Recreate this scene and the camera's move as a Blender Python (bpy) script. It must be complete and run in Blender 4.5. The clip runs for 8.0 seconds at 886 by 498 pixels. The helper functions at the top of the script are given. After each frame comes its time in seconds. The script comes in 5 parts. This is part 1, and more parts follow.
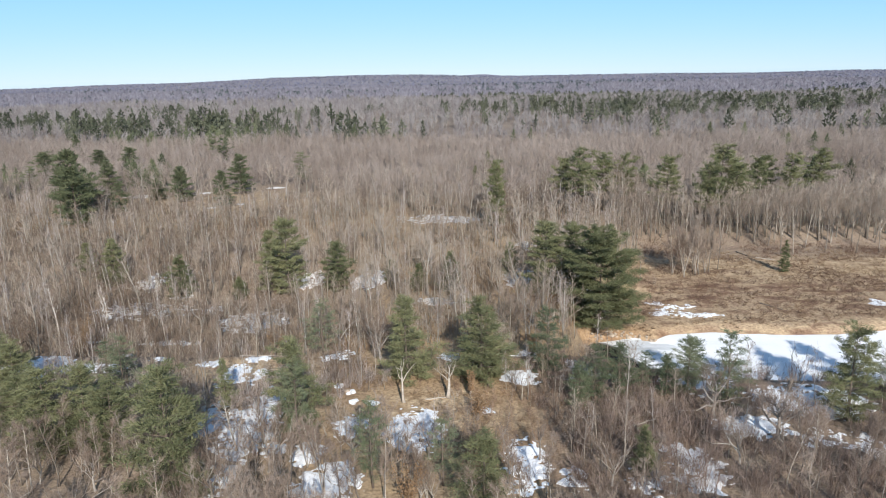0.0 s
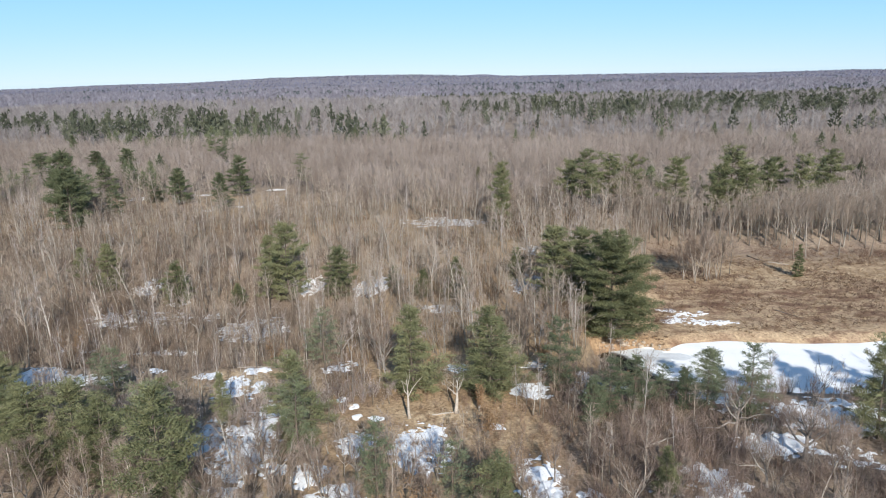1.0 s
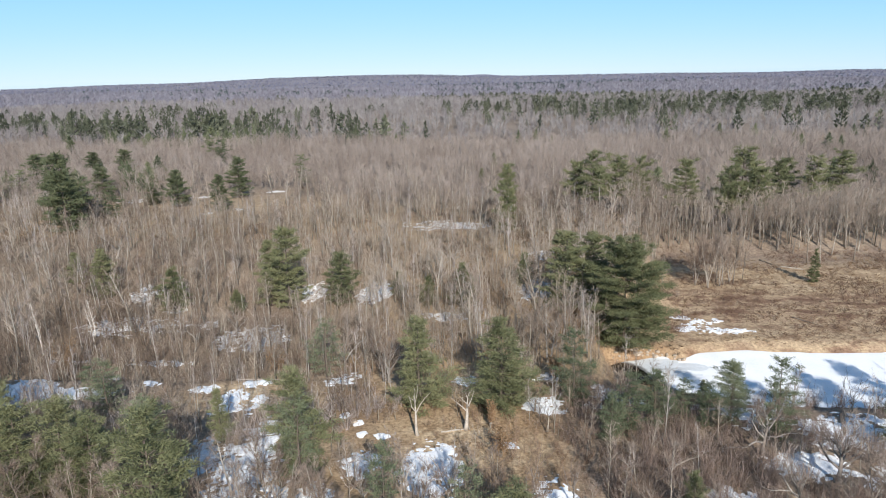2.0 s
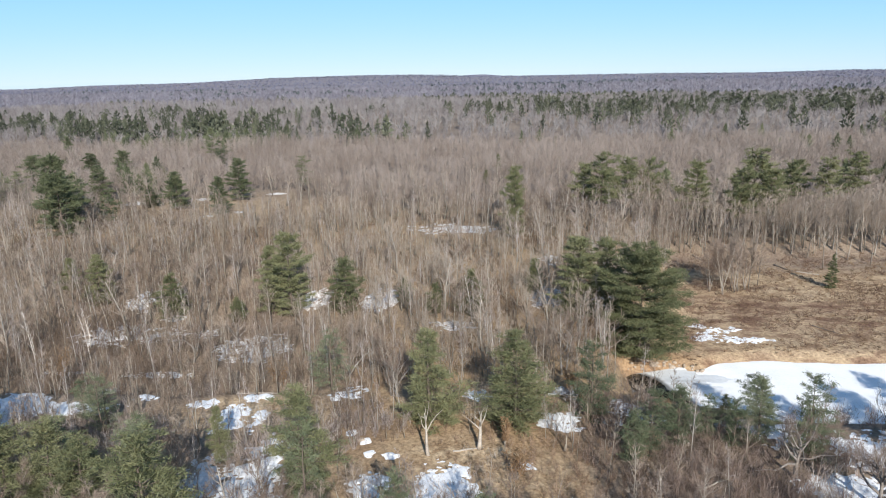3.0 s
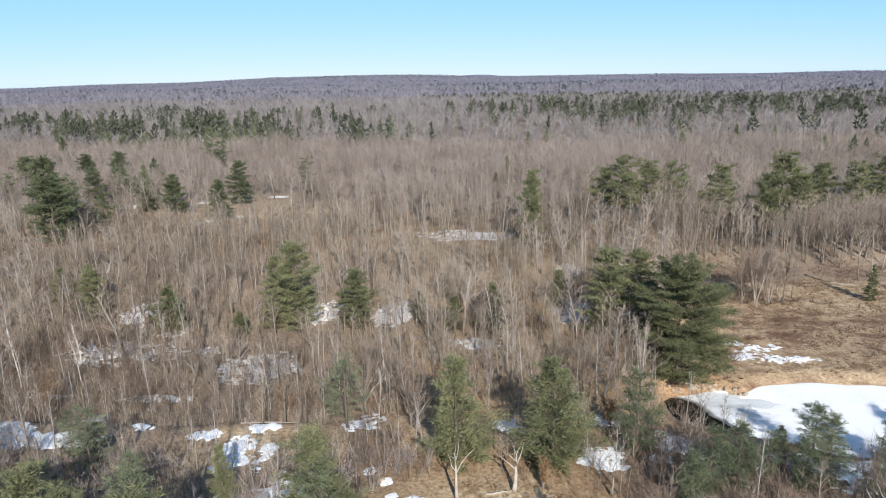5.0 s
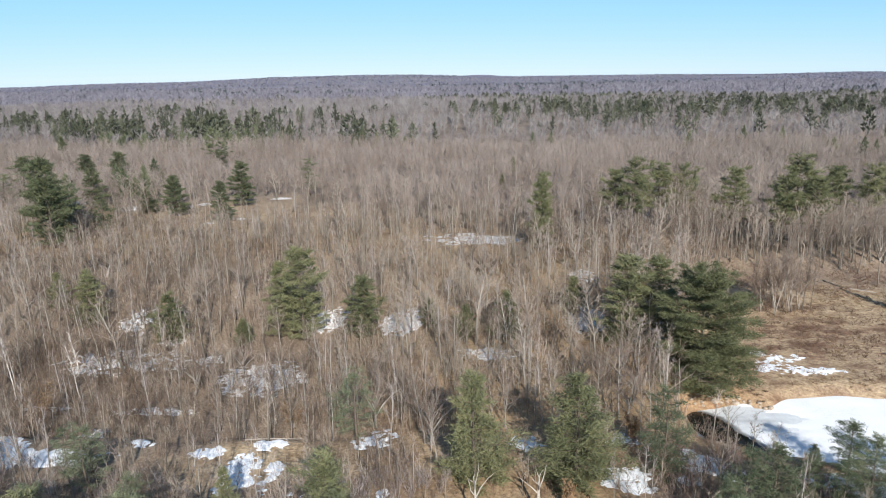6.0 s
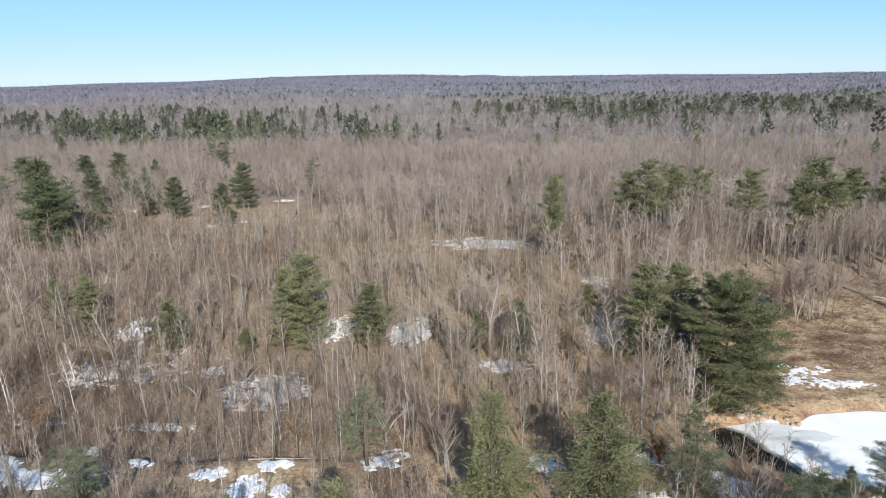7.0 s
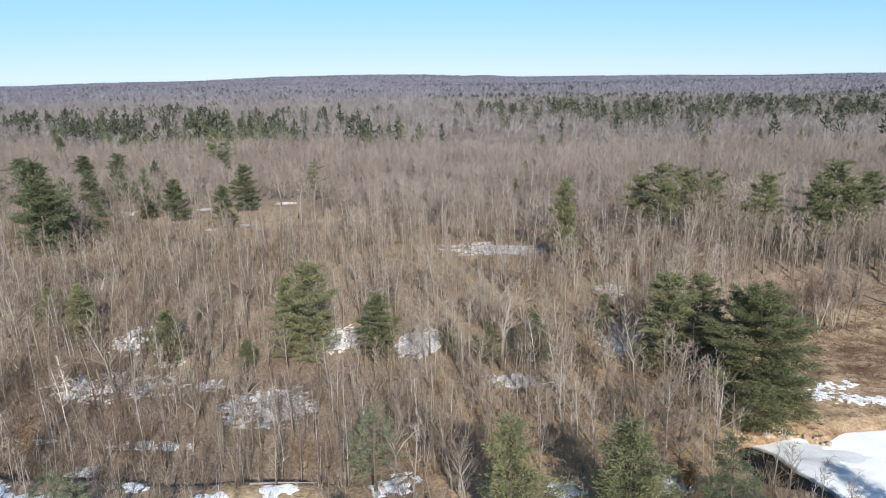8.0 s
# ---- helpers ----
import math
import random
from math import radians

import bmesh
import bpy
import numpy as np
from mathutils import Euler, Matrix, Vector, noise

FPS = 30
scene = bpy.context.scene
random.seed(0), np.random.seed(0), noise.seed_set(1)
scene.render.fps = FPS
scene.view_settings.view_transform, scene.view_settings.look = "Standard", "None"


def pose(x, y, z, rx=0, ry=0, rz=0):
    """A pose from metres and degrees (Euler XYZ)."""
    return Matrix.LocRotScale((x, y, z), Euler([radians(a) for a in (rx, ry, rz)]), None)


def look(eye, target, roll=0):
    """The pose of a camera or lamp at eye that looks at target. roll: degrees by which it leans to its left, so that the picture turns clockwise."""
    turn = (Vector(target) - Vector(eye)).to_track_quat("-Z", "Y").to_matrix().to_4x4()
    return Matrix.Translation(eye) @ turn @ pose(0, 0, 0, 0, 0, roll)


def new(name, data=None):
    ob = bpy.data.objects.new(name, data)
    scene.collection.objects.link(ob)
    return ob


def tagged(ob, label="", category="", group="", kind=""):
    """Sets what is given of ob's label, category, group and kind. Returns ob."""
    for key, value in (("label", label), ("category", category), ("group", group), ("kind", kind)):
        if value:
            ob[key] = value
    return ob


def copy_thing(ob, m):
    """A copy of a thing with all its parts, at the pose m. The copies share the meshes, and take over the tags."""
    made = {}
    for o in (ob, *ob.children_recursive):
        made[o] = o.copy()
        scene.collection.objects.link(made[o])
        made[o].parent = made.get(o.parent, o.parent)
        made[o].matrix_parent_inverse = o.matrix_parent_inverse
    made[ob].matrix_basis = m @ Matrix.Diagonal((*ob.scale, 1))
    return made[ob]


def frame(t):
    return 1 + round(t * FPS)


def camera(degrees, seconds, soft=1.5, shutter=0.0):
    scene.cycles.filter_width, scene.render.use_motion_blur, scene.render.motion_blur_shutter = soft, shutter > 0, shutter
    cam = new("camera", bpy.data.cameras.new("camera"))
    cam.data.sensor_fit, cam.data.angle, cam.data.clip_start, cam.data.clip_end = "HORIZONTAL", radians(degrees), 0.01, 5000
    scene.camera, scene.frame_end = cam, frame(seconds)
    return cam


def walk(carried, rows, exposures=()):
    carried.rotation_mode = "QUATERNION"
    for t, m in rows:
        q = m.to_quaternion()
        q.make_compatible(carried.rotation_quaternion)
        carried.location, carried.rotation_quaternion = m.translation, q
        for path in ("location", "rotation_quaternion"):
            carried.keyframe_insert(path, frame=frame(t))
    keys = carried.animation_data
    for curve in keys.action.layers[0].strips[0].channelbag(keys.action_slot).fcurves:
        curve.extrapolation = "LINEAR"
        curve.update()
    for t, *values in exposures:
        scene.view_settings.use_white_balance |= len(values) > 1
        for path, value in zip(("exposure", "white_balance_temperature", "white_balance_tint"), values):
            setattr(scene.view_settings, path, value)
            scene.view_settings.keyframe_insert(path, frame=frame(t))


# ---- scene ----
# The camera: a drone gliding ahead and a little to its left over the woods.
cam = camera(65.5, 8.0, soft=1.02)
PATH = [  # seconds, x, y, z, yaw, pitch, roll
    (0.0, -0.80, 2.88, 51.21, 3.95, -14.19, -1.20),
    (0.5, -1.42, 5.15, 51.23, 3.96, -14.20, -1.24),
    (1.0, -2.18, 7.58, 51.20, 3.94, -14.19, -1.23),
    (1.5, -2.97, 10.07, 51.12, 3.92, -14.19, -1.24),
    (3.0, -5.62, 17.31, 51.08, 3.90, -14.18, -1.24),
    (3.5, -6.71, 19.76, 51.05, 3.86, -14.18, -1.19),
    (4.0, -7.78, 22.17, 50.95, 3.80, -14.18, -1.18),
    (4.5, -8.85, 24.53, 50.85, 3.77, -14.18, -1.15),
    (6.0, -12.25, 31.38, 50.71, 3.73, -14.17, -0.96),
    (6.5, -13.22, 33.71, 50.73, 3.79, -14.17, -0.93),
    (7.0, -14.16, 36.13, 50.76, 3.85, -14.18, -0.90),
    (7.5, -15.08, 38.65, 50.79, 3.89, -14.18, -0.83),
    (8.0, -16.07, 41.25, 50.81, 3.89, -14.17, -0.79),
]
walk(cam, [(t, pose(x, y, z, 90 + pitch, 0, yaw) @ pose(0, 0, 0, 0, 0, roll)) for t, x, y, z, yaw, pitch, roll in PATH])

# Light: a clear late-winter day, the sun low behind the camera and a little to its right.
SUN_UP, SUN_SIDE = 29.0, 15.0
scene.view_settings.exposure = 0.32
world = bpy.data.worlds.new("winter_sky")
scene.world = world
world.use_nodes = True
wn = world.node_tree
sky = wn.nodes.new("ShaderNodeTexSky")
sky.sky_type, sky.sun_disc = "NISHITA", False
sky.sun_elevation, sky.sun_rotation = radians(SUN_UP), radians(180 - SUN_SIDE)
sky.altitude, sky.air_density, sky.dust_density, sky.ozone_density = 300, 0.6, 0.0, 2.5
split, join = wn.nodes.new("ShaderNodeSeparateColor"), wn.nodes.new("ShaderNodeCombineColor")
wn.links.new(sky.outputs["Color"], split.inputs["Color"])
for channel, low, gain, deep in (("Red", 0.57, 0.99, 0.84), ("Green", 0.31, 2.16, 1.14), ("Blue", 0.12, 3.91, 1.30)):  # pale and even near the horizon, deeper overhead
    ends = []
    for power, size in ((low, gain), (0.66, deep)):
        curve, level = wn.nodes.new("ShaderNodeMath"), wn.nodes.new("ShaderNodeMath")
        curve.operation, level.operation = "POWER", "MULTIPLY"
        curve.inputs[1].default_value, level.inputs[1].default_value = power, size
        wn.links.new(split.outputs[channel], curve.inputs[0])
        wn.links.new(curve.outputs[0], level.inputs[0])
        ends.append(level.outputs[0])
    least = wn.nodes.new("ShaderNodeMath")
    least.operation = "MINIMUM"
    wn.links.new(ends[0], least.inputs[0])
    wn.links.new(ends[1], least.inputs[1])
    wn.links.new(least.outputs[0], join.inputs[channel])
wn.links.new(join.outputs["Color"], wn.nodes["Background"].inputs["Color"])
wn.nodes["Background"].inputs["Strength"].default_value = 0.162
sun = new("sun", bpy.data.lights.new("sun", "SUN"))
sun.data.energy, sun.data.angle, sun.data.color = 5.0, radians(0.53), (1.0, 0.96, 0.89)
sun.matrix_world = look((20 * math.sin(radians(SUN_SIDE)), -20 * math.cos(radians(SUN_SIDE)), 20 * math.tan(radians(SUN_UP))), (0, 0, 0))


# ---- materials ----
def material(name, colours, big=0.15, fine=3.0, rough=0.85, bump=0.3, per_thing=0.0, contrast=0.5, thin=0.0, stem=None, tone=0.0):
    """A surface that wanders between its colours at two scales, with fine relief; stem: the bark of the trunks in it; tone: how far one plant differs from the next."""
    m = bpy.data.materials.new(name)
    m.use_nodes = True
    t, link = m.node_tree, m.node_tree.links.new
    shader = t.nodes["Principled BSDF"]
    shader.inputs["Roughness"].default_value = rough
    shader.inputs["Specular IOR Level"].default_value = 0.25
    where = t.nodes.new("ShaderNodeTexCoord")
    noises = []
    for scale, detail in ((big, 3), (fine, 6)):
        n = t.nodes.new("ShaderNodeTexNoise")
        n.inputs["Scale"].default_value, n.inputs["Detail"].default_value = scale, detail
        link(where.outputs["Object"], n.inputs["Vector"])
        noises.append(n)
    mix = t.nodes.new("ShaderNodeMix")
    mix.data_type = "FLOAT"
    mix.inputs[0].default_value = contrast
    link(noises[0].outputs["Fac"], mix.inputs[2])
    link(noises[1].outputs["Fac"], mix.inputs[3])
    value = mix.outputs[0]
    if per_thing:
        info = t.nodes.new("ShaderNodeObjectInfo")
        shift = t.nodes.new("ShaderNodeMath")
        shift.operation = "MULTIPLY_ADD"
        shift.inputs[1].default_value, shift.inputs[2].default_value = per_thing, -per_thing / 2
        link(info.outputs["Random"], shift.inputs[0])
        add = t.nodes.new("ShaderNodeMath")
        link(shift.outputs[0], add.inputs[0])
        link(value, add.inputs[1])
        value = add.outputs[0]
    if tone:
        plant, sway = t.nodes.new("ShaderNodeAttribute"), t.nodes.new("ShaderNodeMath")
        plant.attribute_name, sway.operation = "tone", "MULTIPLY_ADD"
        sway.inputs[1].default_value = tone
        link(plant.outputs["Fac"], sway.inputs[0])
        link(value, sway.inputs[2])
        value = sway.outputs[0]
    ramp = t.nodes.new("ShaderNodeValToRGB")
    link(value, ramp.inputs[0])
    stops = ramp.color_ramp.elements
    for k, c in enumerate(colours):
        at = 0.34 + 0.32 * k / max(1, len(colours) - 1)
        e = stops[k] if k < 2 else stops.new(at)
        e.position, e.color = at, (*c, 1)
    colour = ramp.outputs["Color"]
    if stem:
        bark = t.nodes.new("ShaderNodeAttribute")
        bark.attribute_name = "stem"
        x = t.nodes.new("ShaderNodeMix")
        x.data_type = "RGBA"
        link(bark.outputs["Fac"], x.inputs[0])
        link(colour, x.inputs[6])
        x.inputs[7].default_value = (*stem, 1)
        colour = x.outputs[2]
    link(colour, shader.inputs["Base Color"])
    if bump:
        b = t.nodes.new("ShaderNodeBump")
        b.inputs["Strength"].default_value, b.inputs["Distance"].default_value = bump, 0.1
        link(noises[1].outputs["Fac"], b.inputs["Height"])
        link(b.outputs["Normal"], shader.inputs["Normal"])
    if thin:
        glow = t.nodes.new("ShaderNodeBsdfTranslucent")
        both = t.nodes.new("ShaderNodeMixShader")
        both.inputs[0].default_value = thin
        link(colour, glow.inputs["Color"])
        link(shader.outputs[0], both.inputs[1])
        link(glow.outputs[0], both.inputs[2])
        link(both.outputs[0], t.nodes["Material Output"].inputs["Surface"])
    return m


BARK = material("grey_brown_bark", [(0.176, 0.147, 0.120), (0.288, 0.247, 0.210), (0.44, 0.39, 0.335)], 0.4, 5, per_thing=0.4)
OLD_BARK = material("pale_grey_bark", [(0.182, 0.156, 0.137), (0.294, 0.260, 0.233), (0.393, 0.355, 0.321)], 0.5, 5, per_thing=0.25)
TWIG = material("grey_twigs", [(0.225, 0.168, 0.132), (0.318, 0.246, 0.198), (0.428, 0.346, 0.286)], 0.25, 2, per_thing=0.3, thin=0.3)
SILVER_BARK = material("silver_grey_bark", [(0.26, 0.228, 0.198), (0.405, 0.366, 0.326), (0.53, 0.488, 0.44)], 0.5, 5, per_thing=0.25, thin=0.2)
PALE_BARK = material("pale_birch_bark", [(0.469, 0.419, 0.376), (0.715, 0.665, 0.615), (0.838, 0.801, 0.753)], 1.2, 7)
DEAD_WOOD = material("weathered_dead_wood", [(0.29, 0.25, 0.21), (0.44, 0.39, 0.335), (0.57, 0.52, 0.455)], 0.8, 9)
PALE_WOOD = material("pale_poplar_woods", [(0.312, 0.255, 0.230), (0.433, 0.370, 0.340), (0.538, 0.467, 0.442)], 0.15, 1.2, bump=0, thin=0.3, stem=(0.60, 0.56, 0.51), tone=0.2)
TALL_WOOD = material("grey_hardwood_crowns", [(0.240, 0.188, 0.150), (0.366, 0.299, 0.245), (0.508, 0.424, 0.354)], 0.12, 1.2, bump=0, thin=0.3, stem=(0.45, 0.41, 0.36), tone=0.3)
PINE_BARK = material("dark_pine_bark", [(0.09, 0.07, 0.055), (0.14, 0.11, 0.09), (0.19, 0.15, 0.12)], 1.0, 8)
NEEDLES = material("pine_needles", [(0.100, 0.112, 0.056), (0.174, 0.182, 0.094), (0.266, 0.262, 0.138)], 0.7, 4, rough=0.6, bump=0, per_thing=0.14, thin=0.18)
GREY_NEEDLES = material("distant_grey_green_needles", [(0.082, 0.098, 0.053), (0.138, 0.155, 0.084), (0.210, 0.220, 0.124)], 0.7, 4, rough=0.6, bump=0, per_thing=0.25, thin=0.18)
BLUE_NEEDLES = material("grey_green_needles", [(0.092, 0.114, 0.066), (0.152, 0.176, 0.102), (0.222, 0.240, 0.146)], 0.7, 4, rough=0.6, bump=0, per_thing=0.25, thin=0.18)
FOREST = material("leafless_woods", [(0.198, 0.144, 0.108), (0.322, 0.254, 0.198), (0.466, 0.390, 0.318)], 0.10, 0.9, bump=0, contrast=0.35, thin=0.3, stem=(0.48, 0.43, 0.365), tone=0.42)
# Farther woods: bluer, flatter copies of FOREST, distance haze put into their colour.
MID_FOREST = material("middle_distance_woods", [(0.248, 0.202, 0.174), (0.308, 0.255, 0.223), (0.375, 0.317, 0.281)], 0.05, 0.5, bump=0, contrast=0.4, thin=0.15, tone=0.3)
# Greyer and bluer again, the haze mixed into the twig colour itself.
HAZED_FOREST = material("hazed_leafless_woods", [(0.218, 0.193, 0.190), (0.276, 0.248, 0.244), (0.342, 0.315, 0.305)], 0.012, 0.12, bump=0, contrast=0.5, thin=0.15, tone=0.26)
FAR_NEEDLES = material("distant_pine_needles", [(0.070, 0.084, 0.048), (0.110, 0.126, 0.070), (0.162, 0.174, 0.100)], 0.05, 0.6, rough=0.7, bump=0, tone=0.3)
# Evergreen belts: needles greyed and blued, distance haze put into the colour.
BELT_NEEDLES = material("hazed_belt_needles", [(0.050, 0.058, 0.038), (0.080, 0.089, 0.060), (0.124, 0.130, 0.088)], 0.05, 0.6, rough=0.7, bump=0, tone=0.3)
# Skyline evergreens and woods: blue-mauve haze painted into the base colours.
HAZED_NEEDLES = material("hazed_skyline_evergreens", [(0.064, 0.078, 0.083), (0.088, 0.105, 0.108), (0.122, 0.138, 0.138)], 0.01, 0.1, rough=0.8, bump=0)
HAZED_WOODS = material("hazed_mauve_woods", [(0.190, 0.178, 0.210), (0.242, 0.230, 0.265), (0.301, 0.287, 0.325)], 0.008, 0.08, bump=0, thin=0.15, tone=0.22)
HAZED_SKYLINE = material("hazed_skyline_woods", [(0.170, 0.170, 0.222), (0.216, 0.216, 0.278), (0.268, 0.269, 0.336)], 0.004, 0.05, bump=0, thin=0.15)
THICKET = material("dark_thicket_twigs", [(0.142, 0.102, 0.082), (0.240, 0.178, 0.148), (0.372, 0.290, 0.245)], 0.3, 2, bump=0, thin=0.3, tone=0.25)
BRUSH = material("red_brown_brush", [(0.202, 0.130, 0.092), (0.332, 0.232, 0.170), (0.460, 0.340, 0.258)], 0.12, 1.5, bump=0, thin=0.3, tone=0.25)
HEATH = material("red_brown_heath", [(0.112, 0.066, 0.050), (0.190, 0.118, 0.088), (0.290, 0.190, 0.140)], 0.2, 1.5, bump=0, thin=0.4, tone=0.25)
STRAW = material("dead_marsh_grass", [(0.212, 0.138, 0.092), (0.345, 0.245, 0.158), (0.490, 0.380, 0.250)], 0.11, 1.5, bump=0, thin=0.4)
DRY_LEAVES = material("dry_oak_leaves", [(0.22, 0.135, 0.075), (0.33, 0.215, 0.125), (0.44, 0.31, 0.19)], 1.0, 5, bump=0, thin=0.4)
SNOW = material("old_snow", [(0.86, 0.87, 0.89), (0.93, 0.935, 0.945), (0.965, 0.965, 0.965)], 0.25, 3, rough=0.55, bump=0.25)
def littered(m, low):
    """Needles, bark and leaves strewn over a snow material."""
    t, link = m.node_tree, m.node_tree.links.new
    shader = t.nodes["Principled BSDF"]
    clean = shader.inputs["Base Color"].links[0].from_socket
    where = t.nodes.new("ShaderNodeTexCoord")
    n = t.nodes.new("ShaderNodeTexNoise")
    n.inputs["Scale"].default_value, n.inputs["Detail"].default_value, n.inputs["Roughness"].default_value = 4.0, 8, 0.75
    link(where.outputs["Object"], n.inputs["Vector"])
    r = t.nodes.new("ShaderNodeValToRGB")
    r.color_ramp.elements[0].position, r.color_ramp.elements[0].color = low, (1, 1, 1, 1)
    r.color_ramp.elements[1].position, r.color_ramp.elements[1].color = low + 0.13, (0, 0, 0, 1)
    link(n.outputs["Fac"], r.inputs[0])
    x = t.nodes.new("ShaderNodeMix")
    x.data_type = "RGBA"
    link(r.outputs["Color"], x.inputs[0])
    link(clean, x.inputs[6])
    x.inputs[7].default_value = (0.36, 0.27, 0.19, 1)
    link(x.outputs[2], shader.inputs["Base Color"])
    return m


def drift(name, low):
    return littered(material(name, [(0.78, 0.80, 0.83), (0.90, 0.91, 0.93), (0.96, 0.96, 0.96)], 0.6, 4, rough=0.6, bump=0.5), low)


DRIFT, THIN_DRIFT = drift("littered_snow", 0.31), drift("thin_littered_snow", 0.42)
ICE = material("grey_pond_ice", [(0.70, 0.72, 0.74), (0.78, 0.80, 0.81), (0.86, 0.87, 0.88)], 0.22, 1.6, rough=0.35, bump=0.1)


def thinning(m):
    """Ice that lets the dark water through where it wears thin."""
    t, link = m.node_tree, m.node_tree.links.new
    shader = t.nodes["Principled BSDF"]
    thick = shader.inputs["Base Color"].links[0].from_socket
    worn = t.nodes.new("ShaderNodeAttribute")
    worn.attribute_name = "thin"
    x = t.nodes.new("ShaderNodeMix")
    x.data_type = "RGBA"
    link(worn.outputs["Fac"], x.inputs[0])
    link(thick, x.inputs[6])
    x.inputs[7].default_value = (0.16, 0.165, 0.16, 1)
    link(x.outputs[2], shader.inputs["Base Color"])


thinning(ICE)
WATER = material("dark_open_water", [(0.012, 0.012, 0.01), (0.02, 0.018, 0.014)], 0.3, 2, rough=0.05, bump=0.03)
ROCK = material("grey_fieldstone", [(0.30, 0.235, 0.175), (0.42, 0.345, 0.27), (0.54, 0.46, 0.38)], 0.8, 5)


def ground_material():
    """Leaf litter, needle beds and dry grass on the land; matted sedge and heath in the wet basin."""
    m = bpy.data.materials.new("winter_ground")
    m.use_nodes = True
    t, link = m.node_tree, m.node_tree.links.new
    shader = t.nodes["Principled BSDF"]
    shader.inputs["Roughness"].default_value, shader.inputs["Specular IOR Level"].default_value = 0.95, 0.1
    where = t.nodes.new("ShaderNodeTexCoord")

    def noise_at(scale, detail=5, stretch=None):
        n = t.nodes.new("ShaderNodeTexNoise")
        n.inputs["Scale"].default_value, n.inputs["Detail"].default_value, n.inputs["Roughness"].default_value = scale, detail, 0.6
        if stretch:
            s = t.nodes.new("ShaderNodeMapping")
            s.inputs["Scale"].default_value = stretch
            link(where.outputs["Object"], s.inputs["Vector"])
            link(s.outputs["Vector"], n.inputs["Vector"])
        else:
            link(where.outputs["Object"], n.inputs["Vector"])
        return n.outputs["Fac"]

    def ramp_of(value, *stops):
        r = t.nodes.new("ShaderNodeValToRGB")
        link(value, r.inputs[0])
        for k, (at, c) in enumerate(stops):
            e = r.color_ramp.elements[k] if k < 2 else r.color_ramp.elements.new(at)
            e.position, e.color = at, (*c, 1)
        return r.outputs["Color"]

    def blend(fac, a, b, mode="MIX"):
        x = t.nodes.new("ShaderNodeMix")
        x.data_type, x.blend_type = "RGBA", mode
        if isinstance(fac, float):
            x.inputs[0].default_value = fac
        else:
            link(fac, x.inputs[0])
        link(a, x.inputs[6])
        link(b, x.inputs[7])
        return x.outputs[2]

    litter = ramp_of(noise_at(0.09, 6), (0.36, (0.222, 0.153, 0.098)), (0.46, (0.330, 0.233, 0.144)), (0.56, (0.425, 0.318, 0.200)), (0.68, (0.340, 0.263, 0.184)))
    sedge = ramp_of(noise_at(0.26, 10, (0.6, 1.0, 1.0)), (0.36, (0.200, 0.125, 0.088)), (0.45, (0.300, 0.205, 0.142)), (0.53, (0.470, 0.360, 0.240)), (0.64, (0.370, 0.268, 0.186)))
    wet = t.nodes.new("ShaderNodeAttribute")
    wet.attribute_name = "wet"
    bed = t.nodes.new("ShaderNodeAttribute")
    bed.attribute_name = "needle_bed"
    fallen = ramp_of(noise_at(0.7, 6), (0.35, (0.27, 0.155, 0.080)), (0.5, (0.38, 0.24, 0.130)), (0.65, (0.50, 0.34, 0.195)))
    base = blend(wet.outputs["Fac"], litter, sedge)
    base = blend(bed.outputs["Fac"], base, fallen)
    straw = t.nodes.new("ShaderNodeAttribute")
    straw.attribute_name = "dry_grass"
    base = blend(straw.outputs["Fac"], base, ramp_of(noise_at(0.5, 7), (0.36, (0.295, 0.208, 0.130)), (0.5, (0.455, 0.345, 0.225)), (0.64, (0.61, 0.485, 0.335))))
    # Far ground: a mauve distance haze mixed into the base colour.
    haze_node = t.nodes.new("ShaderNodeAttribute")
    haze_node.attribute_name = "haze_tint"
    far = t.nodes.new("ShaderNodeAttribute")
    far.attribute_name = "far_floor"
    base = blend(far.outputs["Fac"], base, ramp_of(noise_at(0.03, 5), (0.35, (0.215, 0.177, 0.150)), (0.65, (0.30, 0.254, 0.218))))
    base = blend(haze_node.outputs["Fac"], base, ramp_of(noise_at(0.006, 5), (0.35, (0.215, 0.205, 0.240)), (0.65, (0.295, 0.280, 0.315))))
    grain = ramp_of(noise_at(2.2, 8), (0.3, (0.55, 0.52, 0.5)), (0.7, (1.3, 1.28, 1.25)))
    link(blend(1.0, base, grain, "MULTIPLY"), shader.inputs["Base Color"])
    b = t.nodes.new("ShaderNodeBump")
    b.inputs["Strength"].default_value, b.inputs["Distance"].default_value = 0.7, 0.25
    link(noise_at(1.6, 8), b.inputs["Height"])
    link(b.outputs["Normal"], shader.inputs["Normal"])
    return m


GROUND = ground_material()


# ---- shape of the land ----
def smooth(a, b, v):
    """0 below a, 1 above b, an even glide between."""
    k = np.clip((v - a) / (b - a), 0, 1)
    return k * k * (3 - 2 * k)


def hash01(i, j, seed):
    v = (i * 374761393 + j * 668265263 + seed * 1442695041) & 0xFFFFFFFF
    v = ((v ^ (v >> 13)) * 1274126177) & 0xFFFFFFFF
    return ((v ^ (v >> 16)) & 0xFFFF) / 65535.0


